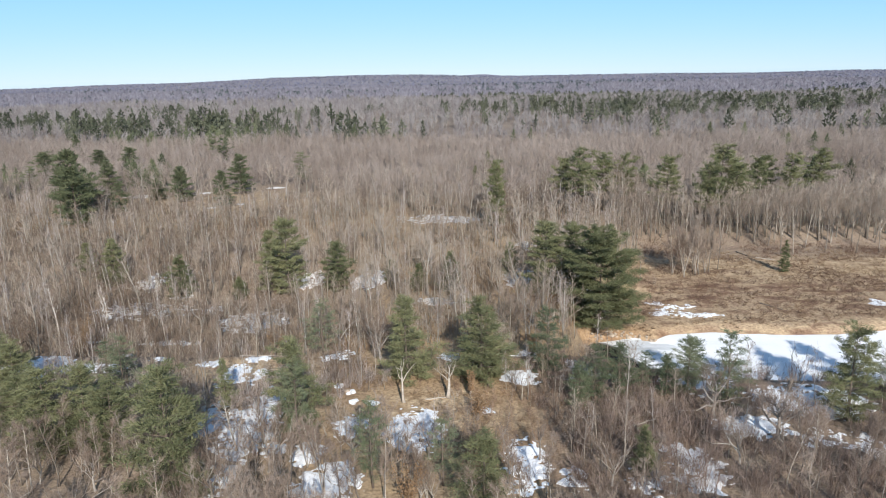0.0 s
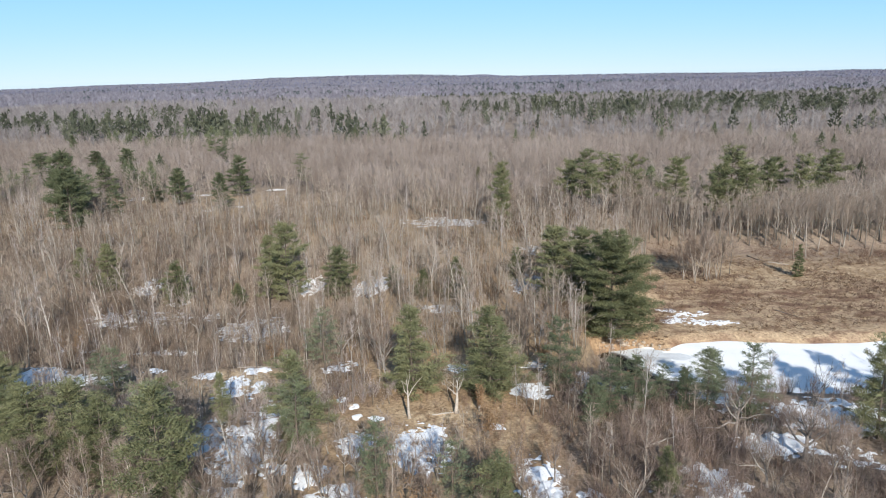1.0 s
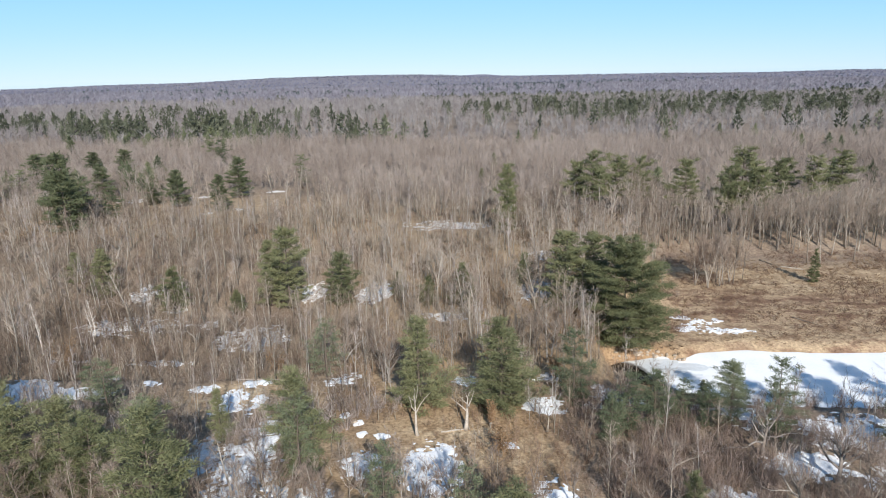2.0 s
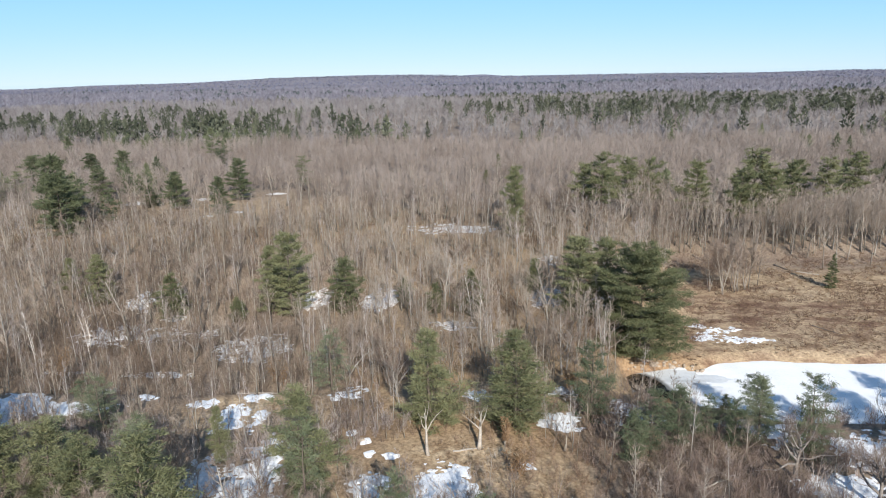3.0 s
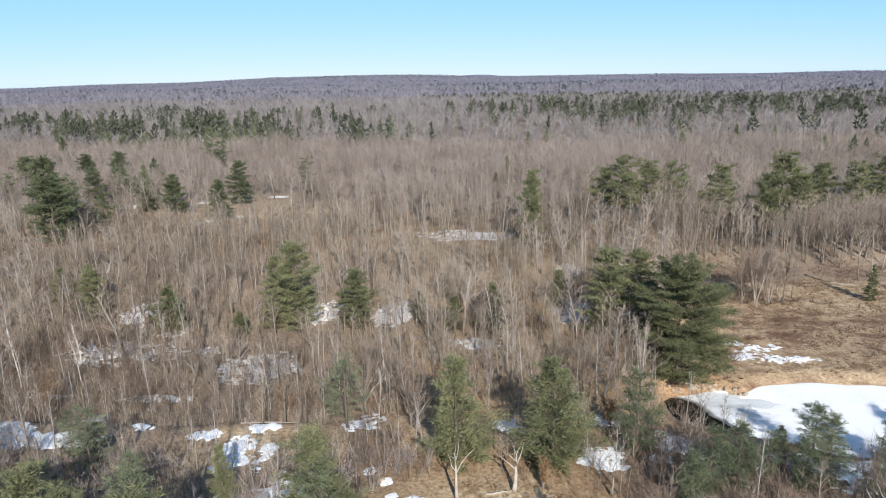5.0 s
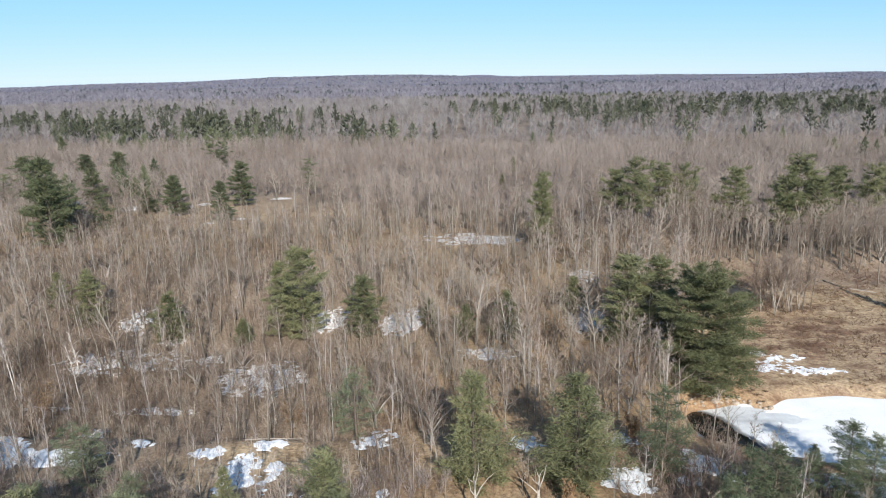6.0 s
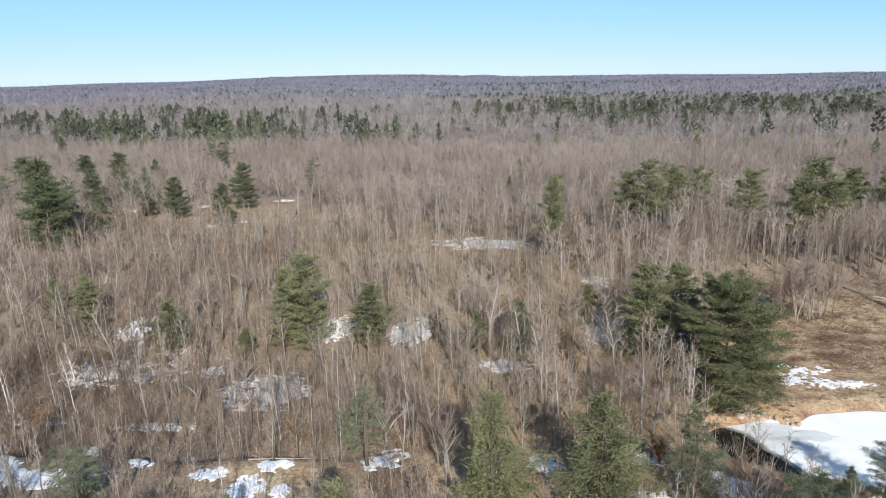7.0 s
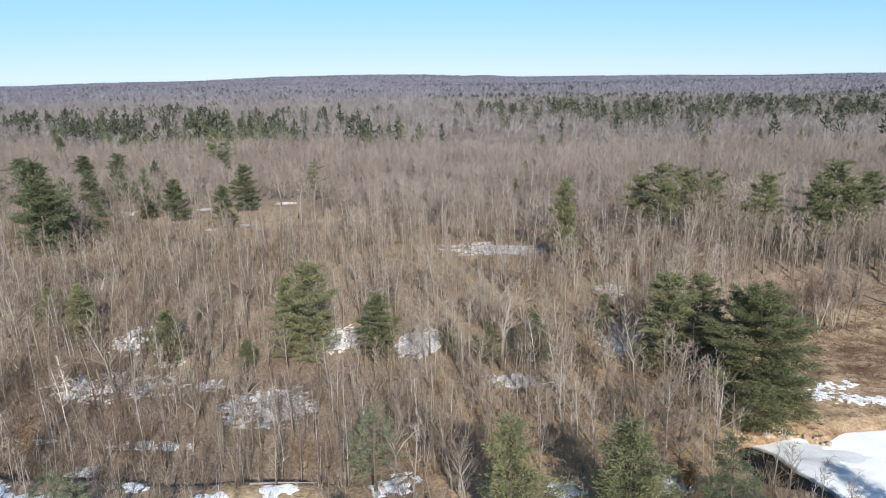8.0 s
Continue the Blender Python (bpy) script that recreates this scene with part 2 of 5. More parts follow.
def value_noise(x, y, seed=0):
    x, y = np.asarray(x, float), np.asarray(y, float)
    i, j = np.floor(x).astype(np.int64), np.floor(y).astype(np.int64)
    u, v = x - i, y - j
    u, v = u * u * (3 - 2 * u), v * v * (3 - 2 * v)
    a = hash01(i, j, seed) * (1 - u) + hash01(i + 1, j, seed) * u
    b = hash01(i, j + 1, seed) * (1 - u) + hash01(i + 1, j + 1, seed) * u
    return a * (1 - v) + b * v


def fbm(x, y, seed=0, octaves=4):
    """Layered noise about 0, within -1 and 1."""
    total, size = 0.0, 1.0
    for k in range(octaves):
        total = total + size * (2 * value_noise(x * 2 ** k, y * 2 ** k, seed + 17 * k) - 1)
        size *= 0.5
    return total / 1.9


def pond_depth(x, y):
    """Above 0 inside the pond's shore, about 1 in its middle."""
    wob = 1.8 * fbm(x / 14, y / 14, 5, 3) + 0.9 * fbm(x / 3.5, y / 3.5, 8, 2)
    left = (x - 16.3 - 0.5 * wob) / 7
    rim = 134.6 - 0.4 * np.exp(-((x - 61) / 8) ** 2) + 0.18 * np.maximum(x - 66, 0) - 3.6 * np.exp(-((x - 31) / 2.0) ** 2) - 4.0 * smooth(32, 20, x) + 1.1 * smooth(31, 44, x) + 0.5 * fbm(x / 1.3, y / 1.3, 10, 2)
    far = (rim + wob * 0.5 - y) / 7
    near = (y - 110.5 + wob - 0.02 * (x - 40) - 7.0 * smooth(40, 26, x)) / 7
    right = (150 - x) / 30
    return np.minimum(np.minimum(left, far), np.minimum(near, right))


def lowland(x, y):
    """1 in the wet basin round the pond, 0 on the dry land."""
    edge = 20 + 12 * smooth(138, 165, y) + 8 * smooth(165, 200, y) + 3 * fbm(x / 18, y / 18, 9, 2)
    return smooth(-9, 7, x - edge) * smooth(100, 113, y + 2 * fbm(x / 11, y / 11, 4, 2)) * smooth(214, 198, y) * smooth(330, 230, x)


def height(x, y):
    """The ground's height."""
    land = 5.0 + 3.6 * smooth(112, 205, y) + 0.6 * fbm(x / 31, y / 31, 2, 3) + 0.12 * fbm(x / 4, y / 4, 3, 2)
    land = land - 2.7 * smooth(-22, -42, x) * smooth(110, 114, y + 2.2 * fbm(x / 9, y / 9, 7, 2)) * smooth(172, 140, y) - 4.2 * smooth(28, 55, x) * smooth(165, 196, y) * smooth(330, 240, y)
    wet = 1.25 + 0.3 * fbm(x / 9, y / 9, 6, 3)
    low = lowland(x, y)
    z = land * (1 - low) + wet * low
    p = pond_depth(x, y)
    z = z + (-0.9 - z) * smooth(-0.25, 0.3, p)
    r = np.hypot(x, y)
    roll = 7 * fbm(x / 420, y / 420, 11, 3) * smooth(300, 900, r)
    hills = (20 * smooth(-3600, -1400, x) - 4 + 26 * np.exp(-((x + 820) / 1000) ** 2) + 10 * fbm(x / 900, y / 900, 12, 2)) * smooth(2600, 4300, y)
    return z + roll + hills


GLADES = [(-86, 246, 27, 30), (-94, 229, 16, 8), (-132, 247, 12, 12), (-112, 250, 16, 12), (-15, 200, 12, 11), (215, 470, 60, 26), (-60, 245, 12, 6), (-41, 105.3, 10, 5), (-9, 92, 13, 7)]  # small open places: centre and half sizes


# ---- mesh helpers ----
def mesh_from(name, verts, tris, mat):
    """A mesh from an array of places and an array of triangles."""
    verts, tris = np.asarray(verts, np.float32), np.asarray(tris, np.int32)
    me = bpy.data.meshes.new(name)
    me.vertices.add(len(verts))
    me.vertices.foreach_set("co", verts.ravel())
    me.loops.add(tris.size)
    me.loops.foreach_set("vertex_index", tris.ravel())
    me.polygons.add(len(tris))
    me.polygons.foreach_set("loop_start", np.arange(0, tris.size, 3, dtype=np.int32))
    me.materials.append(mat)
    me.update(calc_edges=True)
    return me


def joined(pieces):
    """Several (places, triangles) as one."""
    verts, tris, n = [], [], 0
    for v, f in pieces:
        if len(v):
            verts.append(v)
            tris.append(f + n)
            n += len(v)
    return np.concatenate(verts), np.concatenate(tris)


def across(d):
    """Two directions square to each row of d."""
    d = d / np.maximum(np.linalg.norm(d, axis=1, keepdims=True), 1e-9)
    ref = np.where(np.abs(d[:, 2:]) > 0.8, [[1.0, 0, 0]], [[0, 0, 1.0]])
    u = np.cross(d, ref)
    u /= np.linalg.norm(u, axis=1, keepdims=True)
    return u, np.cross(d, u)


def tubes(rows, sides):
    """Open tapered tubes: rows of start, end, and the two radii."""
    r = np.array([[*a, *b, c, d] for a, b, c, d in rows], float)
    u, v = across(r[:, 3:6] - r[:, :3])
    ang = np.arange(sides) * 2 * np.pi / sides
    ring = np.cos(ang)[None, :, None] * u[:, None] + np.sin(ang)[None, :, None] * v[:, None]
    low = r[:, None, :3] + ring * r[:, None, 6:7]
    top = r[:, None, 3:6] + ring * r[:, None, 7:8]
    verts = np.concatenate([low, top], 1).reshape(-1, 3)
    k = np.arange(sides)
    a, b = k, (k + 1) % sides
    one = np.concatenate([np.stack([a, b, b + sides], 1), np.stack([a, b + sides, a + sides], 1)])
    return verts, (one[None] + (np.arange(len(r)) * 2 * sides)[:, None, None]).reshape(-1, 3)


def pipe(points, radii, sides):
    """One tapered tube along a bent line, closed at both ends."""
    p = np.asarray(points, float)
    n = len(p)
    way = np.gradient(p, axis=0)
    u, v = across(way)
    for k in range(1, n):
        if u[k] @ u[k - 1] < 0:
            u[k], v[k] = -u[k], -v[k]
    ang = np.arange(sides) * 2 * np.pi / sides
    ring = np.cos(ang)[None, :, None] * u[:, None] + np.sin(ang)[None, :, None] * v[:, None]
    verts = np.concatenate([(p[:, None] + ring * np.asarray(radii, float)[:, None, None]).reshape(-1, 3), p[:1], p[-1:]])
    a = np.arange(sides)
    c = (a + 1) % sides
    tris = []
    for k in range(n - 1):
        lo, hi = k * sides, (k + 1) * sides
        tris += [np.stack([lo + a, lo + c, hi + c], 1), np.stack([lo + a, hi + c, hi + a], 1)]
    tris.append(np.stack([c, a, np.full(sides, n * sides)], 1))
    tris.append(np.stack([(n - 1) * sides + a, (n - 1) * sides + c, np.full(sides, n * sides + 1)], 1))
    return verts, np.concatenate(tris)


def spikes(start, way, radius, sides=3):
    """Tapered points: three-sided twigs that run out to nothing."""
    u, v = across(way)
    ang = np.arange(sides) * 2 * np.pi / sides
    ring = np.cos(ang)[None, :, None] * u[:, None] + np.sin(ang)[None, :, None] * v[:, None]
    verts = np.concatenate([start[:, None] + ring * radius[:, None, None], (start + way)[:, None]], 1).reshape(-1, 3)
    k = np.arange(sides)
    one = np.stack([k, (k + 1) % sides, np.full(sides, sides)], 1)
    return verts, (one[None] + (np.arange(len(start)) * (sides + 1))[:, None, None]).reshape(-1, 3)


def blades(start, way, width, rng):
    """Needle tufts, leaves and grass: single tapering leaves, each turned its own way."""
    u, v = across(way)
    a = rng.uniform(0, 2 * np.pi, len(start))[:, None]
    side = (np.cos(a) * u + np.sin(a) * v) * width[:, None]
    verts = np.stack([start - side, start + side, start + way], 1).reshape(-1, 3)
    return verts, np.arange(len(start) * 3).reshape(-1, 3)


def scattered(templates, places, rng_seed):
    """Many plants as one mesh: templates of (places, triangles) at unit size, set at rows of x, y, z, width, height."""
    rng = np.random.default_rng(rng_seed)
    pick = rng.integers(0, len(templates), len(places))
    pieces, stems, tones = [], [], []
    for k, (v, f, *stem) in enumerate(templates):
        p = places[pick == k]
        if not len(p):
            continue
        a = rng.uniform(0, 2 * np.pi, len(p))
        c, s = np.cos(a)[:, None], np.sin(a)[:, None]
        x = (v[None, :, 0] * c - v[None, :, 1] * s) * p[:, 3:4] + p[:, 0:1]
        y = (v[None, :, 0] * s + v[None, :, 1] * c) * p[:, 3:4] + p[:, 1:2]
        z = v[None, :, 2] * p[:, 4:5]
        lean = rng.normal(0, 0.038, (2, len(p), 1))
        x, y, z = x + lean[0] * z, y + lean[1] * z, z + p[:, 2:3]
        verts = np.stack([x, y, z], -1).reshape(-1, 3)
        pieces.append((verts, (f[None] + (np.arange(len(p)) * len(v))[:, None, None]).reshape(-1, 3)))
        stems.append(np.tile(stem[0] if stem else np.zeros(len(v)), len(p)))
        patch = 0.6 * fbm(p[:, 0] / 40, p[:, 1] / 40, 99, 3)
        tones.append(np.repeat(np.clip(rng.normal(0, 0.33, len(p)) + patch, -0.9, 0.9), len(v)))
    return (*joined(pieces), np.concatenate(stems), np.concatenate(tones))


def stuff(name, geometry, mat, label, category):
    verts, tris, stems, tones = geometry
    me = mesh_from(name, verts, tris, mat)
    me.attributes.new("stem", "FLOAT", "POINT").data.foreach_set("value", stems.astype(np.float32))
    me.attributes.new("tone", "FLOAT", "POINT").data.foreach_set("value", tones.astype(np.float32))
    return tagged(new(name, me), label, category, kind="stuff")


def part(name, geometry, mat, parent, label=""):
    ob = new(name, geometry if isinstance(geometry, bpy.types.Mesh) else mesh_from(name, *geometry, mat))
    ob.parent = parent
    return tagged(ob, label)


def unit(a):
    return a / np.linalg.norm(a)


# ---- ground ----
def build_ground():
    n = 240
    u = np.linspace(-1, 1, n)
    gx = -10 + 28 * np.sinh(5.88 * u)
    gy = 112 + 28 * np.sinh(5.88 * u)
    x, y = np.meshgrid(gx, gy)
    z = height(x, y)
    verts = np.stack([x, y, z], -1).reshape(-1, 3)
    i = (np.arange(n - 1)[:, None] * n + np.arange(n - 1)[None]).ravel()
    tris = np.concatenate([np.stack([i, i + 1, i + n + 1], 1), np.stack([i, i + n + 1, i + n], 1)])
    me = mesh_from("ground", verts, tris, GROUND)
    me.polygons.foreach_set("use_smooth", np.ones(len(tris), bool))
    wet = me.attributes.new("wet", "FLOAT", "POINT")
    wet.data.foreach_set("value", lowland(x, y).ravel().astype(np.float32))
    bed = 0.85 * np.exp(-(((x - 22) / 10) ** 2 + ((y - 135) / 5) ** 2)) + 0.25 * np.exp(-(((x + 7) / 8) ** 2 + ((y - 96) / 5) ** 2))
    bed = bed + 0.45 * smooth(0.25, 0.6, fbm(x / 13, y / 13, 71, 3)) * (1 - lowland(x, y)) * smooth(240, 160, y)
    dry = 0.6 * np.exp(-((y - 139.5 - 0.06 * (x - 30)) / 4.5) ** 2) * smooth(20, 27, x) + 0.85 * smooth(163, 174, y + 5 * fbm(x / 16, y / 9, 73, 3)) * smooth(30, 45, x) * smooth(200, 190, y) + 0.95 * np.exp(-(((x + 41) / 10) ** 2 + ((y - 105.3) / 5.5) ** 2) ** 2) + 0.95 * np.exp(-(((x + 6) / 9) ** 2 + ((y - 92) / 6.5) ** 2))
    for cx, cy, rx, ry in GLADES:
        dry = dry + 0.7 * np.exp(-(((x - cx) / rx) ** 2 + ((y - cy) / ry) ** 2) * 1.2)
    dry = dry * np.clip(0.85 + 0.7 * fbm(x / 5, y / 3, 72, 3), 0, 1)
    straw = me.attributes.new("dry_grass", "FLOAT", "POINT")
    straw.data.foreach_set("value", np.clip(dry, 0, 0.95).ravel().astype(np.float32))
    bed = bed * (1 - 0.8 * smooth(30, 40, x) * smooth(146, 156, y))
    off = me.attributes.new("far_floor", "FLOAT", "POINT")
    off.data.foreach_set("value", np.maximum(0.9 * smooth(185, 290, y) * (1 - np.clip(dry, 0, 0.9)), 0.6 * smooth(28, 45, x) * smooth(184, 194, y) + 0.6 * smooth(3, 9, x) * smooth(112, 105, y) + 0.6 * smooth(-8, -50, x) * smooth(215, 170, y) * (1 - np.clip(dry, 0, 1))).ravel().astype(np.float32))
    # The painted haze grows with distance, from 700 to 1400 m.
    haze_data = me.attributes.new("haze_tint", "FLOAT", "POINT")
    haze_data.data.foreach_set("value", (0.95 * smooth(700, 1400, y)).ravel().astype(np.float32))
    under = me.attributes.new("needle_bed", "FLOAT", "POINT")
    under.data.foreach_set("value", np.clip(bed, 0, 0.9).ravel().astype(np.float32))
    # one far hill beyond the plain, its haze blue put into the material
    u, v = np.meshgrid(np.linspace(-1, 1, 41), np.linspace(-1, 1, 7))
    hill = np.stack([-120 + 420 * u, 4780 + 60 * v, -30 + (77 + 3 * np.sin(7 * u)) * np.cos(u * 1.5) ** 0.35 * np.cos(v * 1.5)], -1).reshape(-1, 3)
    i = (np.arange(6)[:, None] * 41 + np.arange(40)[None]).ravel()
    tagged(new("distant_hill", mesh_from("distant_hill", hill, np.concatenate([np.stack([i, i + 1, i + 42], 1), np.stack([i, i + 42, i + 41], 1)]), HAZED_SKYLINE)),
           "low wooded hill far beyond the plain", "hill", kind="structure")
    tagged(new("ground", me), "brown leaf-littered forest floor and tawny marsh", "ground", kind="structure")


def sheet(name, x0, x1, y0, y1, step, inside, level, mat, columns=None):
    """A flat-lying skin over the part of a rectangle where inside() is above 0; its rim is drawn down under the ground."""
    x, y = np.meshgrid(np.arange(x0, x1 + step, step) if columns is None else columns, np.arange(y0, y1 + step, step))
    q = inside(x, y)
    z = level(x, y, q)
    h, w = x.shape
    keep = q > -0.12
    i = (np.arange(h - 1)[:, None] * w + np.arange(w - 1)[None])
    cell = (keep[:-1, :-1] | keep[1:, :-1] | keep[:-1, 1:] | keep[1:, 1:])
    i = i[cell]
    tris = np.concatenate([np.stack([i, i + 1, i + w + 1], 1), np.stack([i, i + w + 1, i + w], 1)])
    verts = np.stack([x, y, z], -1).reshape(-1, 3)
    used, back = np.unique(tris, return_inverse=True)
    me = mesh_from(name, verts[used], back.reshape(-1, 3), mat)
    me.polygons.foreach_set("use_smooth", np.ones(len(me.polygons), bool))
    return new(name, me)


def build_pond():
    def open_water(x, y):
        return 0.9 * (1 - ((x - 20.6 + 0.42 * (y - 125)) / 3.4) ** 2 - np.maximum((np.abs(y - 121.5) - 6.5) / 2.5, 0) ** 2) - 0.05 + 0.3 * fbm(x / 3.0, y / 2.0, 21, 4)

    tagged(sheet("water", 10, 152, 104, 142, 4.0, lambda x, y: pond_depth(x, y) + 0.8, lambda x, y, q: 0 * x - 0.06, WATER),
           "dark open water at the pond's edge", "water", kind="structure")
    ice = sheet("pond_ice", 10, 150, 106, 140, 0.33, lambda x, y: np.minimum(pond_depth(x, y) + 0.15, -open_water(x, y)),
                lambda x, y, q: np.clip(q, -0.12, 0), ICE, np.concatenate([np.arange(10, 42, 0.33), np.arange(42, 151, 1.4)]))
    tagged(ice, "thin grey melting ice on the pond", "ice", kind="structure")
    at = np.empty(len(ice.data.vertices) * 3, np.float32)
    ice.data.vertices.foreach_get("co", at)
    px, py = at[0::3], at[1::3]
    worn = smooth(-0.55, 0.0, open_water(px, py)) + 0.34 * np.exp(-(((px - 26) / 6.5) ** 2 + ((py - 128.6) / 3.2) ** 2)) * (1 + 1.6 * fbm(px / 3.5, py / 1.2, 25, 3))
    ice.data.attributes.new("thin", "FLOAT", "POINT").data.foreach_set("value", np.clip(worn, 0, 1).astype(np.float32))

    def cover(x, y):
        bare_ice = 1.35 * np.exp(-(((x - 25.5) / 7.5) ** 2 + ((y - 128.0) / 4.0) ** 2)) + 1.3 * np.exp(-(((x - 20.0) / 4.2) ** 2 + ((y - 123) / 5.0) ** 2)) + 0.6 * smooth(70, 90, x)
        bare_ice = bare_ice + 0.5 * fbm(x / 2.2, y / 0.8, 24, 3) * smooth(42, 28, x)
        return np.minimum(np.minimum(pond_depth(x, y) * 1.5 + 0.05, -0.5 - 1.5 * open_water(x, y)), 0.42 - bare_ice + 0.35 * fbm(x / 7, y / 4, 22, 4))

    tagged(sheet("snow_cover", 14, 150, 106, 140, 0.5, cover, lambda x, y, q: np.clip(q, -0.2, 0.35) * 0.2 + 0.004, SNOW),
           "smooth white snow over the frozen pond", "snow", kind="structure")


snow_spots = []


def snow_patch(x, y, rx, ry, cover):
    """A melting drift on the forest floor, its edge eaten away and holed."""
    snow_spots.append((x, y, rx, ry))
    seed = 100 + len(snow_spots)

    def inside(px, py):
        d = ((px - x) / (rx * 1.15)) ** 2 + ((py - y) / (ry * 1.15)) ** 2
        grain = 0.6 * fbm(px / 2.4, py / 1.9, seed, 3) + 0.9 * fbm(px / 0.8, py / 0.7, seed + 7, 2) + 0.55 * fbm(px / 0.33, py / 0.3, seed + 9, 1)
        return 0.75 * (1 - d) * cover + grain - 0.3 * (1 - cover) - 0.05 - 0.35 * np.maximum(d - 0.6, 0)

    step = 0.18 if rx * ry < 30 else 0.27
    ob = sheet("snow_patch", x - rx * 1.5, x + rx * 1.5, y - ry * 1.5, y + ry * 1.5, step, inside,
               lambda px, py, q: height(px, py) + np.clip(q, -0.3, 0.4) * 0.2 + 0.02, DRIFT if y < 112 or 138 < y < 152 and x > 30 else THIN_DRIFT)
    tagged(ob, "patch of old melting snow on the leaf litter", "snow patch", "snow patches")


# ---- leafless trees ----
HABIT = {  # trunk's share of the height, its radius at 10 m, limbs, lowest limb, reach, rise
    "tall": (0.93, 0.110, 16, 0.38, 3.3, 1.9),
    "maple": (0.90, 0.088, 14, 0.24, 3.4, 1.6),
    "birch": (0.97, 0.100, 12, 0.34, 2.3, 1.5),
    "silver": (0.90, 0.130, 14, 0.30, 3.5, 1.3),
    "slim": (0.97, 0.065, 11, 0.32, 2.3, 1.9),
    "old": (0.44, 0.320, 13, 0.36, 5.4, 0.85),
    "vase": (0.36, 0.230, 10, 0.40, 6.6, 1.75),
    "snag": (0.66, 0.330, 6, 0.52, 4.2, 2.2),
}


def bare_geometry(seed, form, fine=True, light=False):
    """Trunks, single limbs and twiggy crown of a leafless tree, about 10 m high."""
    rng = np.random.default_rng(seed)
    if form == "clump":  # several stems from one stool, leaning apart
        trunks, boughs, crowns = [], [], []
        for k in range(4):
            (t,), _, b, c = bare_geometry(seed + 3 * k, "slim", fine)
            turn = np.array(Euler((0, radians(rng.uniform(5, 13)), k * 1.7 + rng.uniform(-0.5, 0.5))).to_matrix()).T
            grow = rng.uniform(0.72, 1.0)
            trunks.append((t[0] @ turn * grow, t[1])), crowns.append((c[0] @ turn * grow, c[1]))
            if b:
                boughs.append((b[0] @ turn * grow, b[1]))
        return trunks, [], joined(boughs) if boughs else None, joined(crowns)
    top, thick, count, lo, reach, rise = HABIT[form]
    lean = rng.normal(0, 0.5, 2)
    knots = 7 if fine else 3
    up = np.linspace(0, 1, knots)
    path = np.stack([lean[0] * up ** 1.5 + 0.12 * np.sin(up * 5 + seed), lean[1] * up ** 1.5 + 0.12 * np.cos(up * 4 + seed * 2), up * 10.0 * top - 0.15], 1)
    path[0, :2] *= 0.3
    rad = thick * (1 - 0.85 * up) + 0.012
    rad[0] *= 1.35
    trunk_geo = pipe(path, rad, 6 if fine else 3)
    limbs, single, twig_at, twig_way, sub_at, sub_way, sub_r = [], [], [], [], [], [], []
    for k in range(count):
        t = lo + (1 - lo) * (k + rng.uniform(0, 0.8)) / count
        base = np.array([np.interp(t, up, path[:, n]) for n in range(3)])
        r0 = np.interp(t, up, rad) * 0.62
        az = k * 2.4 + rng.uniform(-0.5, 0.5)
        size = reach * rng.uniform(0.6, 1.15) * (1.15 - 0.75 * (t - lo) / (1 - lo))
        d = unit(np.array([math.cos(az), math.sin(az), rise * rng.uniform(0.5, 1.25)]))
        pts, here = [base], base
        steps = 4 if form in ("old", "vase") else (3 if fine else 1)
        for s in range(steps):
            d = unit(d + np.array([0, 0, 0.22]) + rng.normal(0, 0.34 if form == "old" else 0.28 if form == "vase" else 0.2, 3))
            here = here + d * size / steps
            pts.append(here)
        widths = [r0 * (1 - s / steps) + 0.011 for s in range(steps + 1)]
        if form in ("old", "vase", "snag") and fine:
            single.append(pipe(pts, widths, 5))
        else:
            limbs += [(pts[s], pts[s + 1], widths[s], widths[s + 1]) for s in range(steps)]
        if form == "snag":
            continue
        for b in range((9 if form in ("old", "vase") else 6) if fine else 2 if light else 3):
            f = rng.uniform(0.2, 1.0) * steps
            s = min(int(f), steps - 1)
            at = pts[s] + (pts[s + 1] - pts[s]) * (f - s)
            way = unit(unit(pts[s + 1] - pts[s]) + rng.normal(0, 0.5, 3) + np.array([0, 0, 0.35])) * size * rng.uniform(0.25, 0.55)
            sub_at.append(at), sub_way.append(way), sub_r.append(r0 * 0.25 + 0.01)
            for w in range(10 if fine else 4 if light else 5):
                twig_at.append(at + way * rng.uniform(0.1, 1.0))
                twig_way.append(unit(unit(way) + rng.normal(0, 0.55, 3) + np.array([0, 0, 0.3])) * rng.uniform(0.45, 1.25))
    crown, branches = [], tubes(limbs, 3) if limbs and fine else None
    if limbs and not fine:
        crown.append(spikes(np.array([r[0] for r in limbs]), np.array([r[1] - r[0] for r in limbs]), np.array([r[2] for r in limbs])))
    if twig_at:
        crown.append(blades(np.array(twig_at), np.array(twig_way), np.full(len(twig_at), 0.0125 if fine else 0.027 if light else 0.020), rng))
        crown.append(blades(np.array(sub_at), np.array(sub_way), np.array(sub_r), rng))
    return [trunk_geo], single, branches, joined(crown) if crown else None


